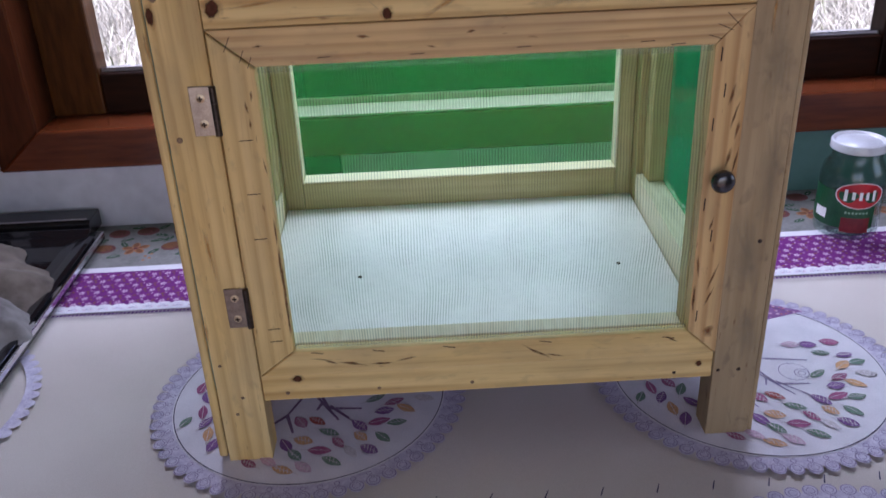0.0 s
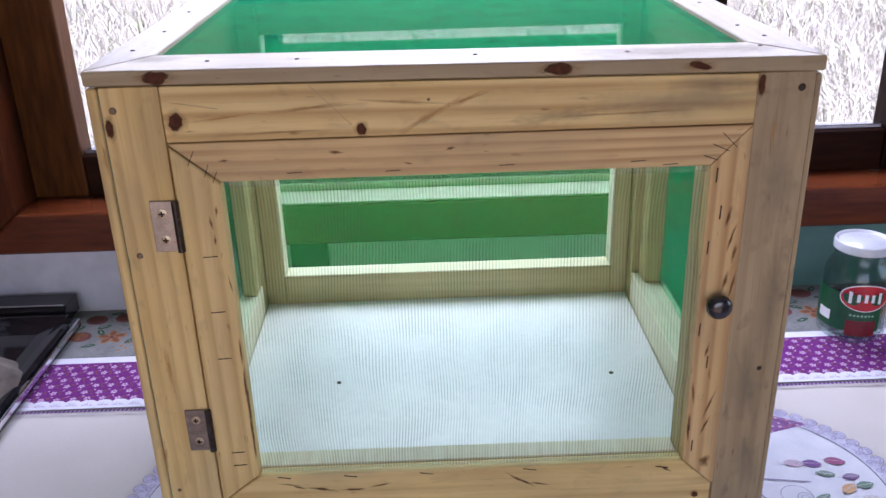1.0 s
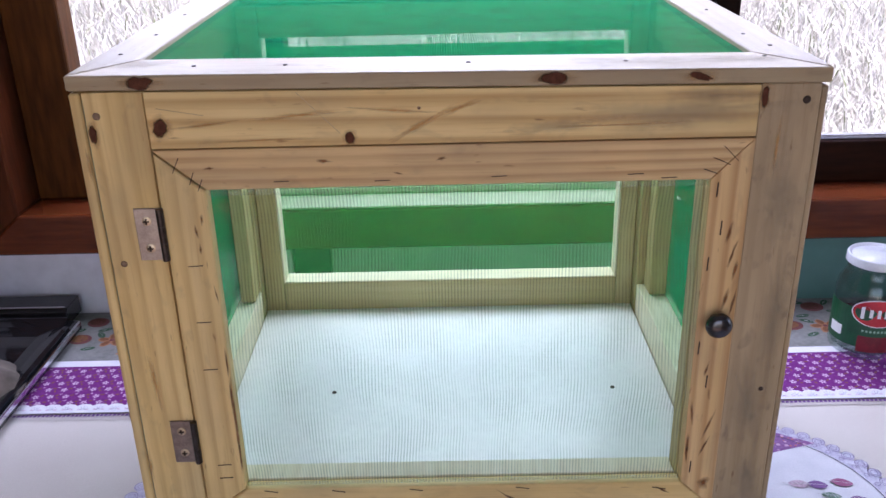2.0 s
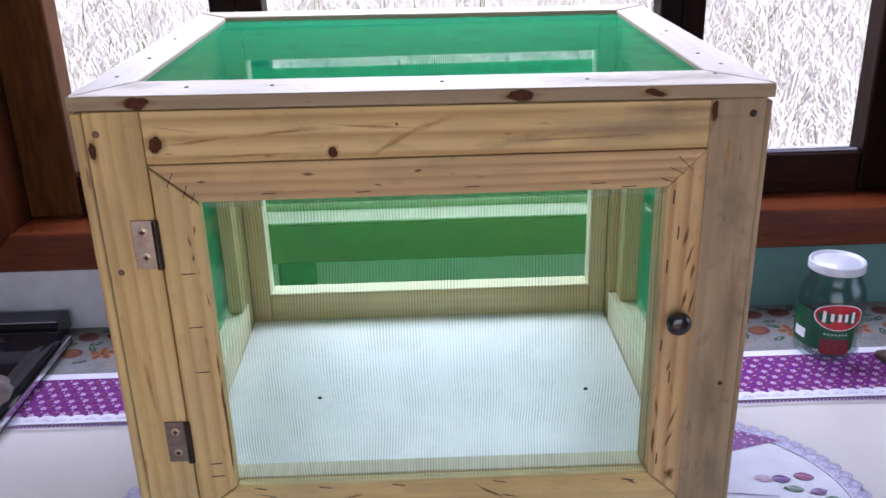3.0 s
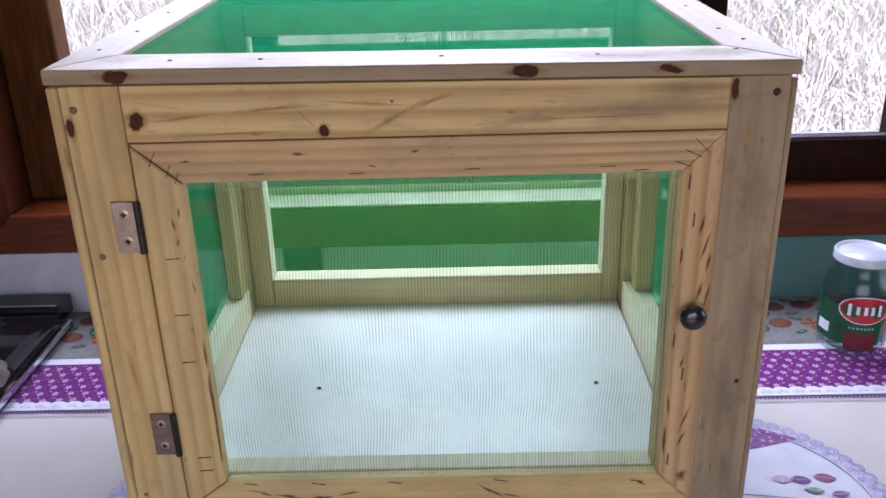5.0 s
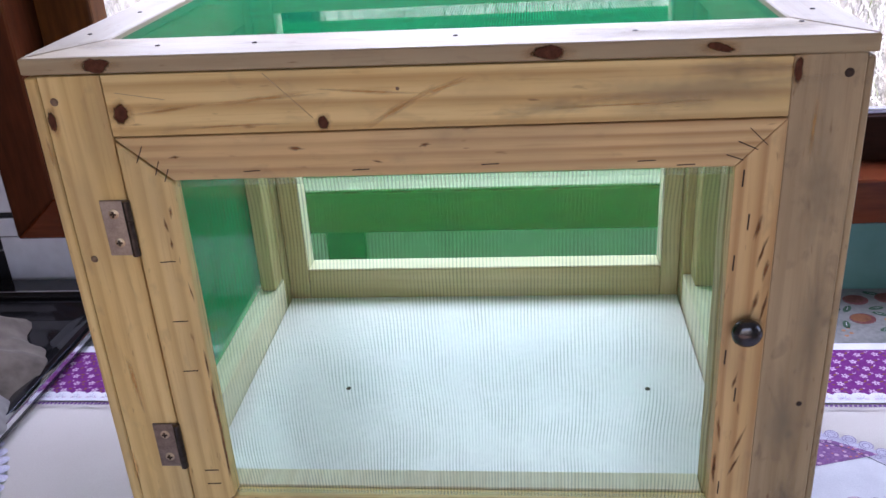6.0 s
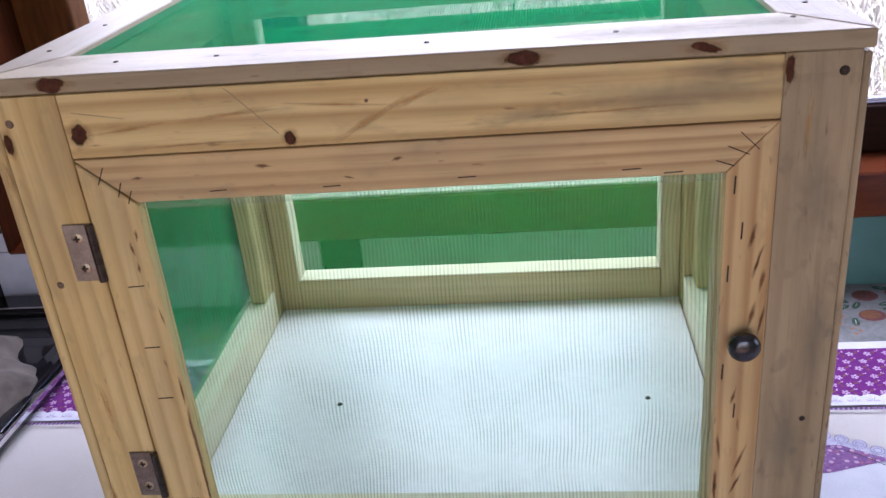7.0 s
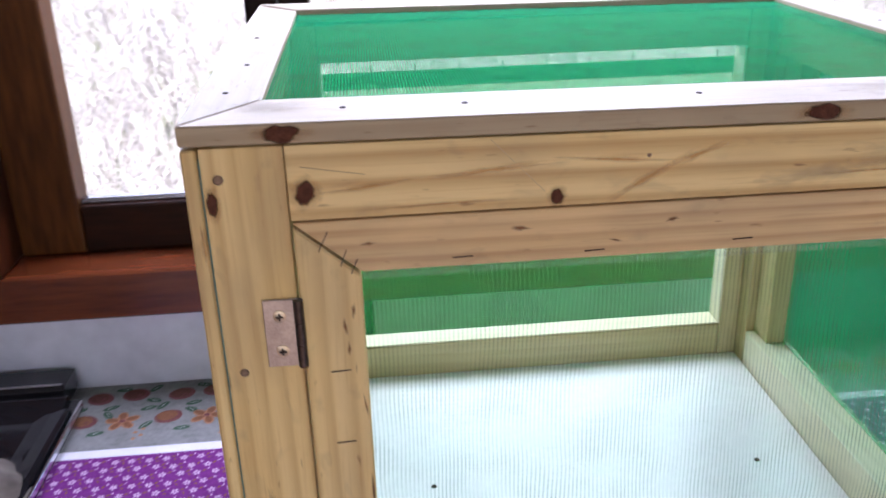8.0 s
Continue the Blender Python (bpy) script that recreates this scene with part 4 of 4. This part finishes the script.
part("door_stop", block((EX1 - 0.0005, 0.0135, 0.1050), (R0 - 0.0006, 0.036, 0.4520), 0.0012), M_INNER_SHADED[2], cage, "pine batten behind the closing side")
part("door_stop", block((L1 + 0.0006, 0.0135, 0.1050), (EX1 - 0.001, 0.036, EZ0 - 0.0005), 0.0012), M_PINE_LIT, cage)
knob = part("knob", bmesh.new(), M_KNOB, door, "round dark metal knob")
bm = lathe([(0.0001, 0.0), (0.006, 0.0), (0.0055, 0.003), (0.0085, 0.005), (0.0108, 0.009), (0.0108, 0.012), (0.0088, 0.015), (0.005, 0.0164), (0.0001, 0.0166)], (0, 0, 0), 32)
bmesh.ops.rotate(bm, verts=bm.verts[:], cent=(0, 0, 0), matrix=Matrix.Rotation(radians(90), 3, "X"))
bmesh.ops.translate(bm, verts=bm.verts[:], vec=(0.221, -0.001, 0.297))
bm.to_mesh(knob.data)
knob.data.shade_smooth()
bm.free()


def hinge(z0, z1, plate):
    x0, xp = -0.2440, -0.2232
    h = part("hinge", block((x0, -0.0022, z0), (xp, -0.0004, z1), 0.0005), plate, cage, "dull steel butt hinge with two screws")
    third = (z1 - z0) / 3
    for i in range(3):
        k = lathe([(0.0001, 0), (0.0030, 0.0001), (0.0030, third - 0.0003), (0.0001, third - 0.0002)], (xp, -0.0030, z0 + i * third), 16)
        part("hinge_knuckle", k, M_KNUCKLE, h)
    for f in (0.24, 0.76):
        s = lathe([(0.0001, 0.0), (0.0040, 0.0), (0.0038, 0.0009), (0.0001, 0.0016)], (0, 0, 0), 20)
        bmesh.ops.rotate(s, verts=s.verts[:], cent=(0, 0, 0), matrix=Matrix.Rotation(radians(90), 3, "X"))
        bmesh.ops.translate(s, verts=s.verts[:], vec=((x0 + xp) / 2 - 0.001, -0.0018, z0 + f * (z1 - z0)))
        part("screw", s, M_BRASS, h, "yellowed screw head")
        sx, sz = (x0 + xp) / 2 - 0.001, z0 + f * (z1 - z0)
        part("screw_slot", block((sx - 0.0022, -0.0039, sz - 0.0006), (sx + 0.0022, -0.0028, sz + 0.0006), 0), M_NAIL, h)
        part("screw_slot", block((sx - 0.0006, -0.0040, sz - 0.0022), (sx + 0.0006, -0.0029, sz + 0.0022), 0), M_NAIL, h)


hinge(0.3615, 0.4055, M_STEEL)
hinge(0.1655, 0.2085, M_STEEL_DARK)

# knots, resin streaks, nails and staples on the pine
rnd = random.Random(3)
YF = -0.0006
KNOTS = ((-0.2135, 0.4690, 0.0062, 0.0078), (-0.071, 0.4585, 0.0042, 0.0050), (-0.2645, 0.4650, 0.0032, 0.0080), (0.2395, 0.4830, 0.0030, 0.0090), (-0.186, 0.1010, 0.0050, 0.0040), (0.2210, 0.0930, 0.0030, 0.0032))
for x, z, rx, rz in KNOTS:
    bm = bmesh.new()
    blob(bm, x, z, rx, rz, YF, rnd)
    k = part("knot", bm, M_KNOT, cage, "dark knot")
    bm = bmesh.new()
    blob(bm, x, z, rx * 1.7, rz * 1.5, YF + 0.0003, rnd)
    part("knot_halo", bm, M_HALO, k, "amber stain round the knot")
for x, rx in ((-0.2240, 0.0112), (0.0820, 0.0115), (0.1900, 0.0090)):
    bm = bmesh.new()
    blob(bm, x, 0.5012 - 0.010 * x, rx, 0.0056 if x < 0.18 else 0.003, OY0 - 0.0006, rnd, 0.0 if x < 0.18 else -0.25)
    k = part("knot", bm, M_KNOT, cage, "dark knot")
    bm = bmesh.new()
    blob(bm, x, 0.5012 - 0.010 * x, rx * 1.9, 0.0054, OY0 - 0.0003, rnd)
    part("knot_halo", bm, M_HALO, k, "amber stain round the knot")
bm = bmesh.new()
for x, z, rx, rz, tn in ((0.175, 0.4720, 0.085, 0.0135, 0.05), (0.085, 0.4640, 0.050, 0.0060, 0.08), (0.205, 0.4860, 0.040, 0.0060, 0.0), (0.262, 0.400, 0.016, 0.050, 0.05), (0.270, 0.300, 0.012, 0.060, 0.0), (0.258, 0.210, 0.014, 0.050, 0.1), (0.266, 0.130, 0.014, 0.040, 0.0)):
    blob(bm, x, z, rx, rz, YF + 0.0004, rnd, tn, 26, 0.35)
tagged(part("weathering", bm, M_WEATHER, cage, "grey weathered patches on the pine"), kind="stuff")
bm = bmesh.new()
for x, y, rx, ry in ((0.16, 0.026, 0.08, 0.016), (0.235, 0.030, 0.04, 0.018), (-0.235, 0.032, 0.03, 0.014)):
    blob(bm, x, y, rx, ry, T1 + 0.0014, rnd, 0, 26, 0.3, "xy")
lean(bm, KR, KX)
tagged(part("weathering", bm, M_WEATHER, cage, "grey weathered patches on the top boards"), kind="stuff")
bm = bmesh.new()
for x, z, rx, rz, tn in ((-0.180, 0.4705, 0.030, 0.0022, 0.10), (-0.110, 0.4765, 0.045, 0.0024, 0.08), (-0.040, 0.4790, 0.040, 0.0018, -0.06), (-0.020, 0.4660, 0.030, 0.0028, 0.50), (0.010, 0.4790, 0.022, 0.0028, 0.35), (0.130, 0.4640, 0.060, 0.0014, 0.02), (-0.140, 0.4580, 0.050, 0.0012, 0.02), (-0.272, 0.440, 0.0020, 0.016, 0.0), (-0.251, 0.250, 0.0025, 0.030, 0.05), (-0.268, 0.160, 0.0022, 0.025, 0.0), (0.253, 0.445, 0.0022, 0.025, 0.0)):
    blob(bm, x, z, rx, rz, YF + 0.0002, rnd, tn, 22, 0.3)
tagged(part("grain_stain", bm, M_AMBER, cage, "amber grain streaks in the pine"), kind="stuff")
bm = bmesh.new()
STREAKS = ((0.2265, 0.1330, 0.0065, 0.0075, 0), (0.2095, 0.2070, 0.0020, 0.0150, 0.1), (0.2085, 0.1750, 0.0018, 0.0110, 0), (0.2270, 0.3160, 0.0022, 0.0130, -0.25), (0.2320, 0.3420, 0.0018, 0.0110, -0.2), (0.2240, 0.3740, 0.0018, 0.0120, -0.2), (0.2250, 0.1940, 0.0018, 0.0160, -0.3), (0.2180, 0.2500, 0.0014, 0.0090, -0.2))
for x, z, rx, rz, tn in STREAKS:
    blob(bm, x, z, rx, rz, -0.0016, rnd, tn, 12, 0.3)
tagged(part("resin_stain", bm, M_RESIN, door, "orange-brown resin streaks"), kind="stuff")
bm = bmesh.new()
for x, z, rx, rz in ((-0.092, 0.441, 0.0060, 0.0020), (-0.002, 0.441, 0.0050, 0.0016), (-0.180, 0.437, 0.0050, 0.0014), (-0.160, 0.1235, 0.0120, 0.0012), (-0.075, 0.1190, 0.0150, 0.0013), (-0.100, 0.1150, 0.0110, 0.0012), (-0.130, 0.1180, 0.0080, 0.0010), (-0.036, 0.4300, 0.005, 0.001), (-0.197, 0.3850, 0.0015, 0.0070), (-0.1915, 0.3950, 0.0016, 0.0050), (-0.1955, 0.3700, 0.0012, 0.0060), (-0.187, 0.2350, 0.0014, 0.0240), (-0.1865, 0.1900, 0.0014, 0.0200), (-0.188, 0.3300, 0.0012, 0.0100)):
    blob(bm, x, z, rx, rz, -0.0016, rnd, rnd.uniform(-0.2, 0.2), 12, 0.3)
tagged(part("resin_stain", bm, M_RESIN, door, "brown resin streaks"), kind="stuff")


bm = bmesh.new()
for x, z, rx, tn in ((0.052, 0.1205, 0.0130, -0.62), (0.060, 0.1165, 0.0120, -0.55), (0.073, 0.1140, 0.0100, -0.20), (-0.128, 0.1165, 0.0160, -0.16), (-0.100, 0.1155, 0.0120, -0.05), (-0.150, 0.1200, 0.0100, -0.30), (0.190, 0.1255, 0.0080, -0.5)):
    blob(bm, x, z, rx, 0.0013, -0.0020, rnd, tn, 14, 0.35)
tagged(part("resin_stain", bm, M_SPLIT, door, "dark slanting splits in the lower rail"), kind="stuff")
bm = bmesh.new()
for x, z, rx, rz, tn in ((-0.186, 0.2150, 0.0016, 0.030, 0.02), (-0.186, 0.1700, 0.0014, 0.022, 0), (-0.187, 0.2650, 0.0012, 0.014, 0), (0.2082, 0.1650, 0.0016, 0.0140, 0.05), (0.2230, 0.1720, 0.0014, 0.0150, -0.35), (0.2280, 0.3560, 0.0013, 0.0150, -0.25), (0.2330, 0.3120, 0.0012, 0.0170, -0.15)):
    blob(bm, x, z, rx, rz, -0.0021, rnd, tn, 14, 0.35)
tagged(part("resin_stain", bm, M_SPLIT, door, "dark resin lines along the door stiles"), kind="stuff")


def bar(name, ends, w, y, parent, mat=M_NAIL):
    bm = bmesh.new()
    (ax, az), (bx, bz) = ends
    d = Vector((bx - ax, bz - az)).normalized() * w
    pts = [(ax - d.y, az + d.x), (bx - d.y, bz + d.x), (bx + d.y, bz - d.x), (ax + d.y, az - d.x)]
    bm.free()
    return part(name, prism(pts, 1, y - 0.0006, y + 0.0004, 0), mat, parent)


for z in (0.355, 0.304, 0.259, 0.161, 0.147):
    bar("staple", ((-0.2075, z), (-0.1955, z + 0.0006)), 0.00026, -0.0012, door)
for x, z in ((-0.126, 0.425), (-0.048, 0.424), (0.042, 0.4255), (0.147, 0.425), (0.173, 0.4215)):
    bar("staple", ((x - 0.006, z), (x + 0.006, z + 0.0004)), 0.00026, -0.0012, door)
for x, z in ((0.211, 0.411), (0.217, 0.379), (0.2095, 0.348), (0.2095, 0.271), (0.219, 0.238), (0.213, 0.150)):
    bar("staple", ((x, z - 0.006), (x + 0.0003, z + 0.006)), 0.0005, -0.0012, door)
for x, z in ((-0.163, 0.131), (-0.102, 0.130), (-0.032, 0.130), (0.064, 0.130), (0.187, 0.127)):
    bar("staple", ((x - 0.006, z + 0.001), (x + 0.006, z - 0.001)), 0.00026, -0.0012, door)
for (x, z), (u, w) in (((-0.209, 0.4335), (-0.203, 0.4455)), ((-0.197, 0.424), (-0.193, 0.434)), ((-0.191, 0.419), (-0.187, 0.428)), ((0.206, 0.437), (0.219, 0.431)), ((0.213, 0.446), (0.225, 0.434)), ((0.199, 0.428), (0.210, 0.424))):
    bar("staple", ((x, z), (u, w)), 0.00026, -0.0012, door)
bar("pencil_line", ((-0.109, 0.494), (-0.078, 0.462)), 0.00016, -0.0001, cage, M_PENCIL)
bar("pencil_line", ((-0.215, 0.484), (-0.180, 0.478)), 0.00014, -0.0001, cage, M_PENCIL)
NAILS = ((-0.260, 0.479, 0.0030), (0.271, 0.480, 0.0031), (-0.259, 0.358, 0.0028), (-0.018, 0.4800, 0.0013), (-0.261, 0.121, 0.0019), (-0.244, 0.081, 0.0019), (-0.252, 0.061, 0.0019),
         (0.242, 0.083, 0.0019), (0.263, 0.083, 0.0022), (0.267, 0.229, 0.0022), (-0.198, 0.083, 0.0022), (-0.105, 0.083, 0.0018), (0.197, 0.082, 0.0019), (-0.010, 0.0840, 0.0020))
for x, z, r in NAILS:
    s = lathe([(0.0001, 0.0008), (r * 0.7, 0.0007), (r, 0.0)], (0, 0, 0), 14)
    bmesh.ops.rotate(s, verts=s.verts[:], cent=(0, 0, 0), matrix=Matrix.Rotation(radians(90), 3, "X"))
    bmesh.ops.translate(s, verts=s.verts[:], vec=(x, 0.0014 if z < 0.1 and abs(x) < 0.22 else -0.0001, z))
    part("nail", s, M_NAIL if x > 0 else M_RUST, cage)
for x, y in ((-0.262, 0.075), (-0.258, 0.16), (-0.262, 0.27), (0.268, 0.08), (0.262, 0.13), (0.266, 0.26), (-0.12, 0.028), (0.02, 0.03), (0.14, 0.028), (-0.19, 0.028), (0.25, 0.04)):
    s = lean(lathe([(0.0001, 0.0008), (0.0016, 0.0006), (0.002, 0.0)], (x, y, T1), 10), KR, KX)
    part("nail", s, M_NAIL, cage)

# ---- glass jar ----
JX, JY = 0.594, 0.462
JR, JH = 0.87, 1.035          # slimmer and taller than the common jar
jar = thing("glass_jar", (JX, JY, 0.002), "empty clear glass jar with white lid and green and red label", "jar")
body = [(0.0001, 0.002), (0.044, 0.002), (0.051, 0.006), (0.0535, 0.014), (0.0535, 0.092), (0.051, 0.104), (0.044, 0.115), (0.0405, 0.120), (0.0405, 0.139), (0.0385, 0.139), (0.0385, 0.120), (0.042, 0.114), (0.0485, 0.103), (0.051, 0.091), (0.051, 0.016), (0.047, 0.010), (0.0001, 0.009)]
body = [(r * JR, z * JH) for r, z in body]
glass_body = part("jar_body", lathe(body, (JX, JY, 0), 56), M_JAR, jar, "clear glass", True)
glass_body.visible_shadow = False
lid = [(0.0001, 0.1425), (0.034, 0.1425), (0.036, 0.1410), (0.040, 0.1410), (0.0415, 0.1445), (0.0435, 0.1445), (0.0450, 0.1425), (0.0450, 0.134), (0.0456, 0.1325), (0.0435, 0.1315), (0.0425, 0.133), (0.0425, 0.140), (0.0001, 0.140)]
part("lid", lathe([(r * JR, z * JH) for r, z in lid], (JX, JY, 0), 56), M_LID, jar, "white metal screw lid", True)


def wrap(az0, az1, z0, z1, r, oval=False, n=28):
    bm = bmesh.new()
    if oval:
        ac, zc = (az0 + az1) / 2, (z0 + z1) / 2
        pts = []
        for i in range(n):
            a = 2 * math.pi * i / n
            az = radians(ac + (az1 - az0) / 2 * math.cos(a))
            pts.append((az, zc + (z1 - z0) / 2 * math.sin(a)))
        c = bm.verts.new((JX + r * math.cos(radians(ac)), JY + r * math.sin(radians(ac)), zc))
        vs = [bm.verts.new((JX + r * math.cos(a), JY + r * math.sin(a), z)) for a, z in pts]
        for i in range(n):
            bm.faces.new((c, vs[i], vs[(i + 1) % n]))
        return bm
    k = 20
    lo = [bm.verts.new((JX + r * math.cos(radians(az0 + (az1 - az0) * i / k)), JY + r * math.sin(radians(az0 + (az1 - az0) * i / k)), z0)) for i in range(k + 1)]
    hi = [bm.verts.new((v.co.x, v.co.y, z1)) for v in lo]
    for i in range(k):
        bm.faces.new((lo[i], lo[i + 1], hi[i + 1], hi[i]))
    return bm


JL = 0.0535 * JR
label = part("label", wrap(150, 292, 0.024, 0.082, JL + 0.0003), M_LABEL_GREEN, jar, "dark green paper label")
part("label_patch", wrap(217.5, 304.5, 0.0567, 0.0983, JL + 0.0008, True), M_LABEL_WHITE, label, "thin white rim round the red oval")
part("label_patch", wrap(220, 302, 0.058, 0.097, JL + 0.0011, True), M_LABEL_RED, label, "red oval patch")
part("label_patch", wrap(234, 284, 0.018, 0.042, JL + 0.0007), M_LABEL_DARK, label, "dark red patch")
part("label_patch", wrap(178, 205, 0.034, 0.049, JL + 0.0007), M_LABEL_WHITE, label, "small white rectangle")
for a, h in ((233, 0.0090), (246, 0.0062), (258, 0.0062), (269, 0.0062), (281, 0.0085)):
    part("label_mark", wrap(a, a + 5.5, 0.0775 - h, 0.0775 + h, JL + 0.0014), M_LABEL_WHITE, label, "white mark")
for i in range(7):
    part("label_mark", wrap(238 + i * 6, 242 + i * 6, 0.0485, 0.0520, JL + 0.0012, True), M_LABEL_PALE, label, "pale green mark")

# ---- chopping board beside the jar ----
bm = prism([(0.0, 0.0), (0.34, 0.012), (0.36, -0.20), (0.072, -0.205), (0.02, -0.07)], 2, 0.003, 0.017, 0.004)
bmesh.ops.translate(bm, verts=bm.verts[:], vec=(0.652, 0.432, 0.0))
tagged(part("chopping_board", bm, M_BOARD), "brown wooden chopping board lying on the tablecloth", "board")

# ---- stove ----
stove = thing("stove", (-0.90, 0.3, -0.76), "black enamel stove with bright trim edge standing beside the table", "stove")
SX = -0.566
part("body", block((-1.22, -0.02, -0.72), (SX - 0.045, 0.60, -0.004), 0.006, 2), M_ENAMEL, stove)
part("hob", prism([(-1.24, 0.010), (-1.24, 0.022), (SX - 0.004, 0.022), (SX - 0.004, 0.008), (SX - 0.03, 0.002), (-1.2, 0.002)], 1, -0.04, 0.556, 0.001), M_ENAMEL, stove, "glossy black hob top")
part("hob_rim", prism([(SX - 0.050, 0.0222), (SX - 0.006, 0.0222), (SX - 0.006, 0.0300), (SX - 0.013, 0.0310), (SX - 0.030, 0.0262)], 1, -0.04, 0.520, 0.0006), M_ENAMEL, stove, "raised glossy edge of the hob")
part("hob_rim", prism([(0.505, 0.0222), (0.555, 0.0222), (0.555, 0.0300), (0.548, 0.0310), (0.528, 0.0262)], 0, -1.24, SX - 0.020, 0.0006), M_ENAMEL, stove)
part("bracket", prism([(SX - 0.075, 0.012), (SX - 0.0262, 0.012), (SX - 0.0262, 0.026), (SX - 0.060, 0.022)], 1, 0.5535, 0.5555, 0.0005), M_CHROME, stove, "bright worn metal corner plate")
part("trim", block((SX - 0.0035, -0.04, 0.018), (SX + 0.0005, 0.546, 0.0262), 0.0012, 2), M_CHROME, stove, "bright metal edge trim")
part("backguard", prism([(0.556, 0.010), (0.612, 0.010), (0.612, 0.038), (0.566, 0.038), (0.561, 0.034)], 0, -1.24, SX - 0.026, 0.0008), M_ENAMEL, stove, "raised black rear lip")
part("backguard_trim", block((-1.24, 0.5645, 0.0383), (SX - 0.03, 0.5685, 0.0405), 0.001), M_CHROME, stove)
for lx in (-1.18, -0.66):
    for ly in (0.03, 0.55):
        part("foot", block((lx - 0.02, ly - 0.02, -0.76), (lx + 0.02, ly + 0.02, -0.72), 0.003), M_ENAMEL, stove)


def rag(cx, cy, rx, ry, h, seed, base):
    """A crumpled cloth: a folded, uneven mound with a thin rim."""
    bm = bmesh.new()
    n, k = 64, 26
    rows = []
    for j in range(k + 1):
        f = j / k
        row = []
        for i in range(n):
            a = 2 * math.pi * i / n
            p = Vector((math.cos(a) * 1.6 + seed, math.sin(a) * 1.6, seed))
            edge = 1 + 0.26 * noise.noise(p) + 0.10 * noise.noise(p * 3.1)
            x, y = cx + rx * f * edge * math.cos(a), cy + ry * f * edge * math.sin(a)
            q = Vector((x * 9 + seed, y * 9, seed))
            rid = 1 - abs(noise.noise(q * 1.3)) * 2.2 + 0.6 * (0.4 - abs(noise.noise(q * 2.9)))
            z = h * (1 - f ** 2.6) * (0.72 + 0.3 * noise.noise(q * 0.5)) + 0.020 * rid * (1 - f ** 6) + 0.007 * noise.noise(q * 4) * (1 - f ** 8)
            row.append(bm.verts.new((x, y, base + max(z, 0.0015))))
        rows.append(row)
    for a, b in zip(rows, rows[1:]):
        for i in range(n):
            m = (i + 1) % n
            bm.faces.new((a[i], b[i], b[m], a[m]))
    bmesh.ops.remove_doubles(bm, verts=bm.verts[:], dist=1e-5)
    return bm


tagged(part("kitchen_rag", rag(-0.775, 0.345, 0.185, 0.185, 0.058, 2.0, 0.022), M_RAG, smooth=True), "crumpled grey-brown cloth lying on the stove", "cloth")
tagged(part("kitchen_rag", rag(-0.662, 0.245, 0.105, 0.080, 0.035, 7.0, 0.023), M_RAG_PALE, smooth=True), "smaller crumpled pale cloth corner on the stove", "cloth")

# ---- wall tiles ----
def tile(name, x0, x1, z0, z1, material, lift=0.0):
    part(name, block((x0, WALL_Y - 0.006 - lift, z0), (x1, WALL_Y - 0.0005, z1), 0.0012), material, wall_north)


STACKS = (-0.833, -0.244)
for x in STACKS:
    for z0, z1 in ((-0.026, 0.0265), (0.029, 0.082), (0.0855, 0.138)) if x < -0.7 else ((-0.026, 0.044), (0.046, 0.1075)):
        tile("black_tile", x, x + 0.058, z0, z1, M_TILE_BLACK)
for x0, x1, m in ((-0.773, -0.246, M_TILE), (-0.184, 0.346, M_TILE_PALE), (0.348, 0.88, M_TILE_GREEN), (0.882, 1.15, M_TILE_GREEN), (-1.10, -0.835, M_TILE)):
    tile("tile", x0, x1, -0.03, 0.139 if x0 < -0.8 else 0.1065, m)
tile("tile", -0.773, -0.737, 0.1085, 0.139, M_TILE)
tile("dark_liner", -1.10, -0.737, 0.1405, 0.1475, M_TILE_BLACK)
for z in (0.149, 0.411, 0.673):
    for x0, x1 in ((-1.10, -0.911), (-0.909, -0.737)):
        tile("tile", x0, x1, z, z + 0.26, M_TILE)
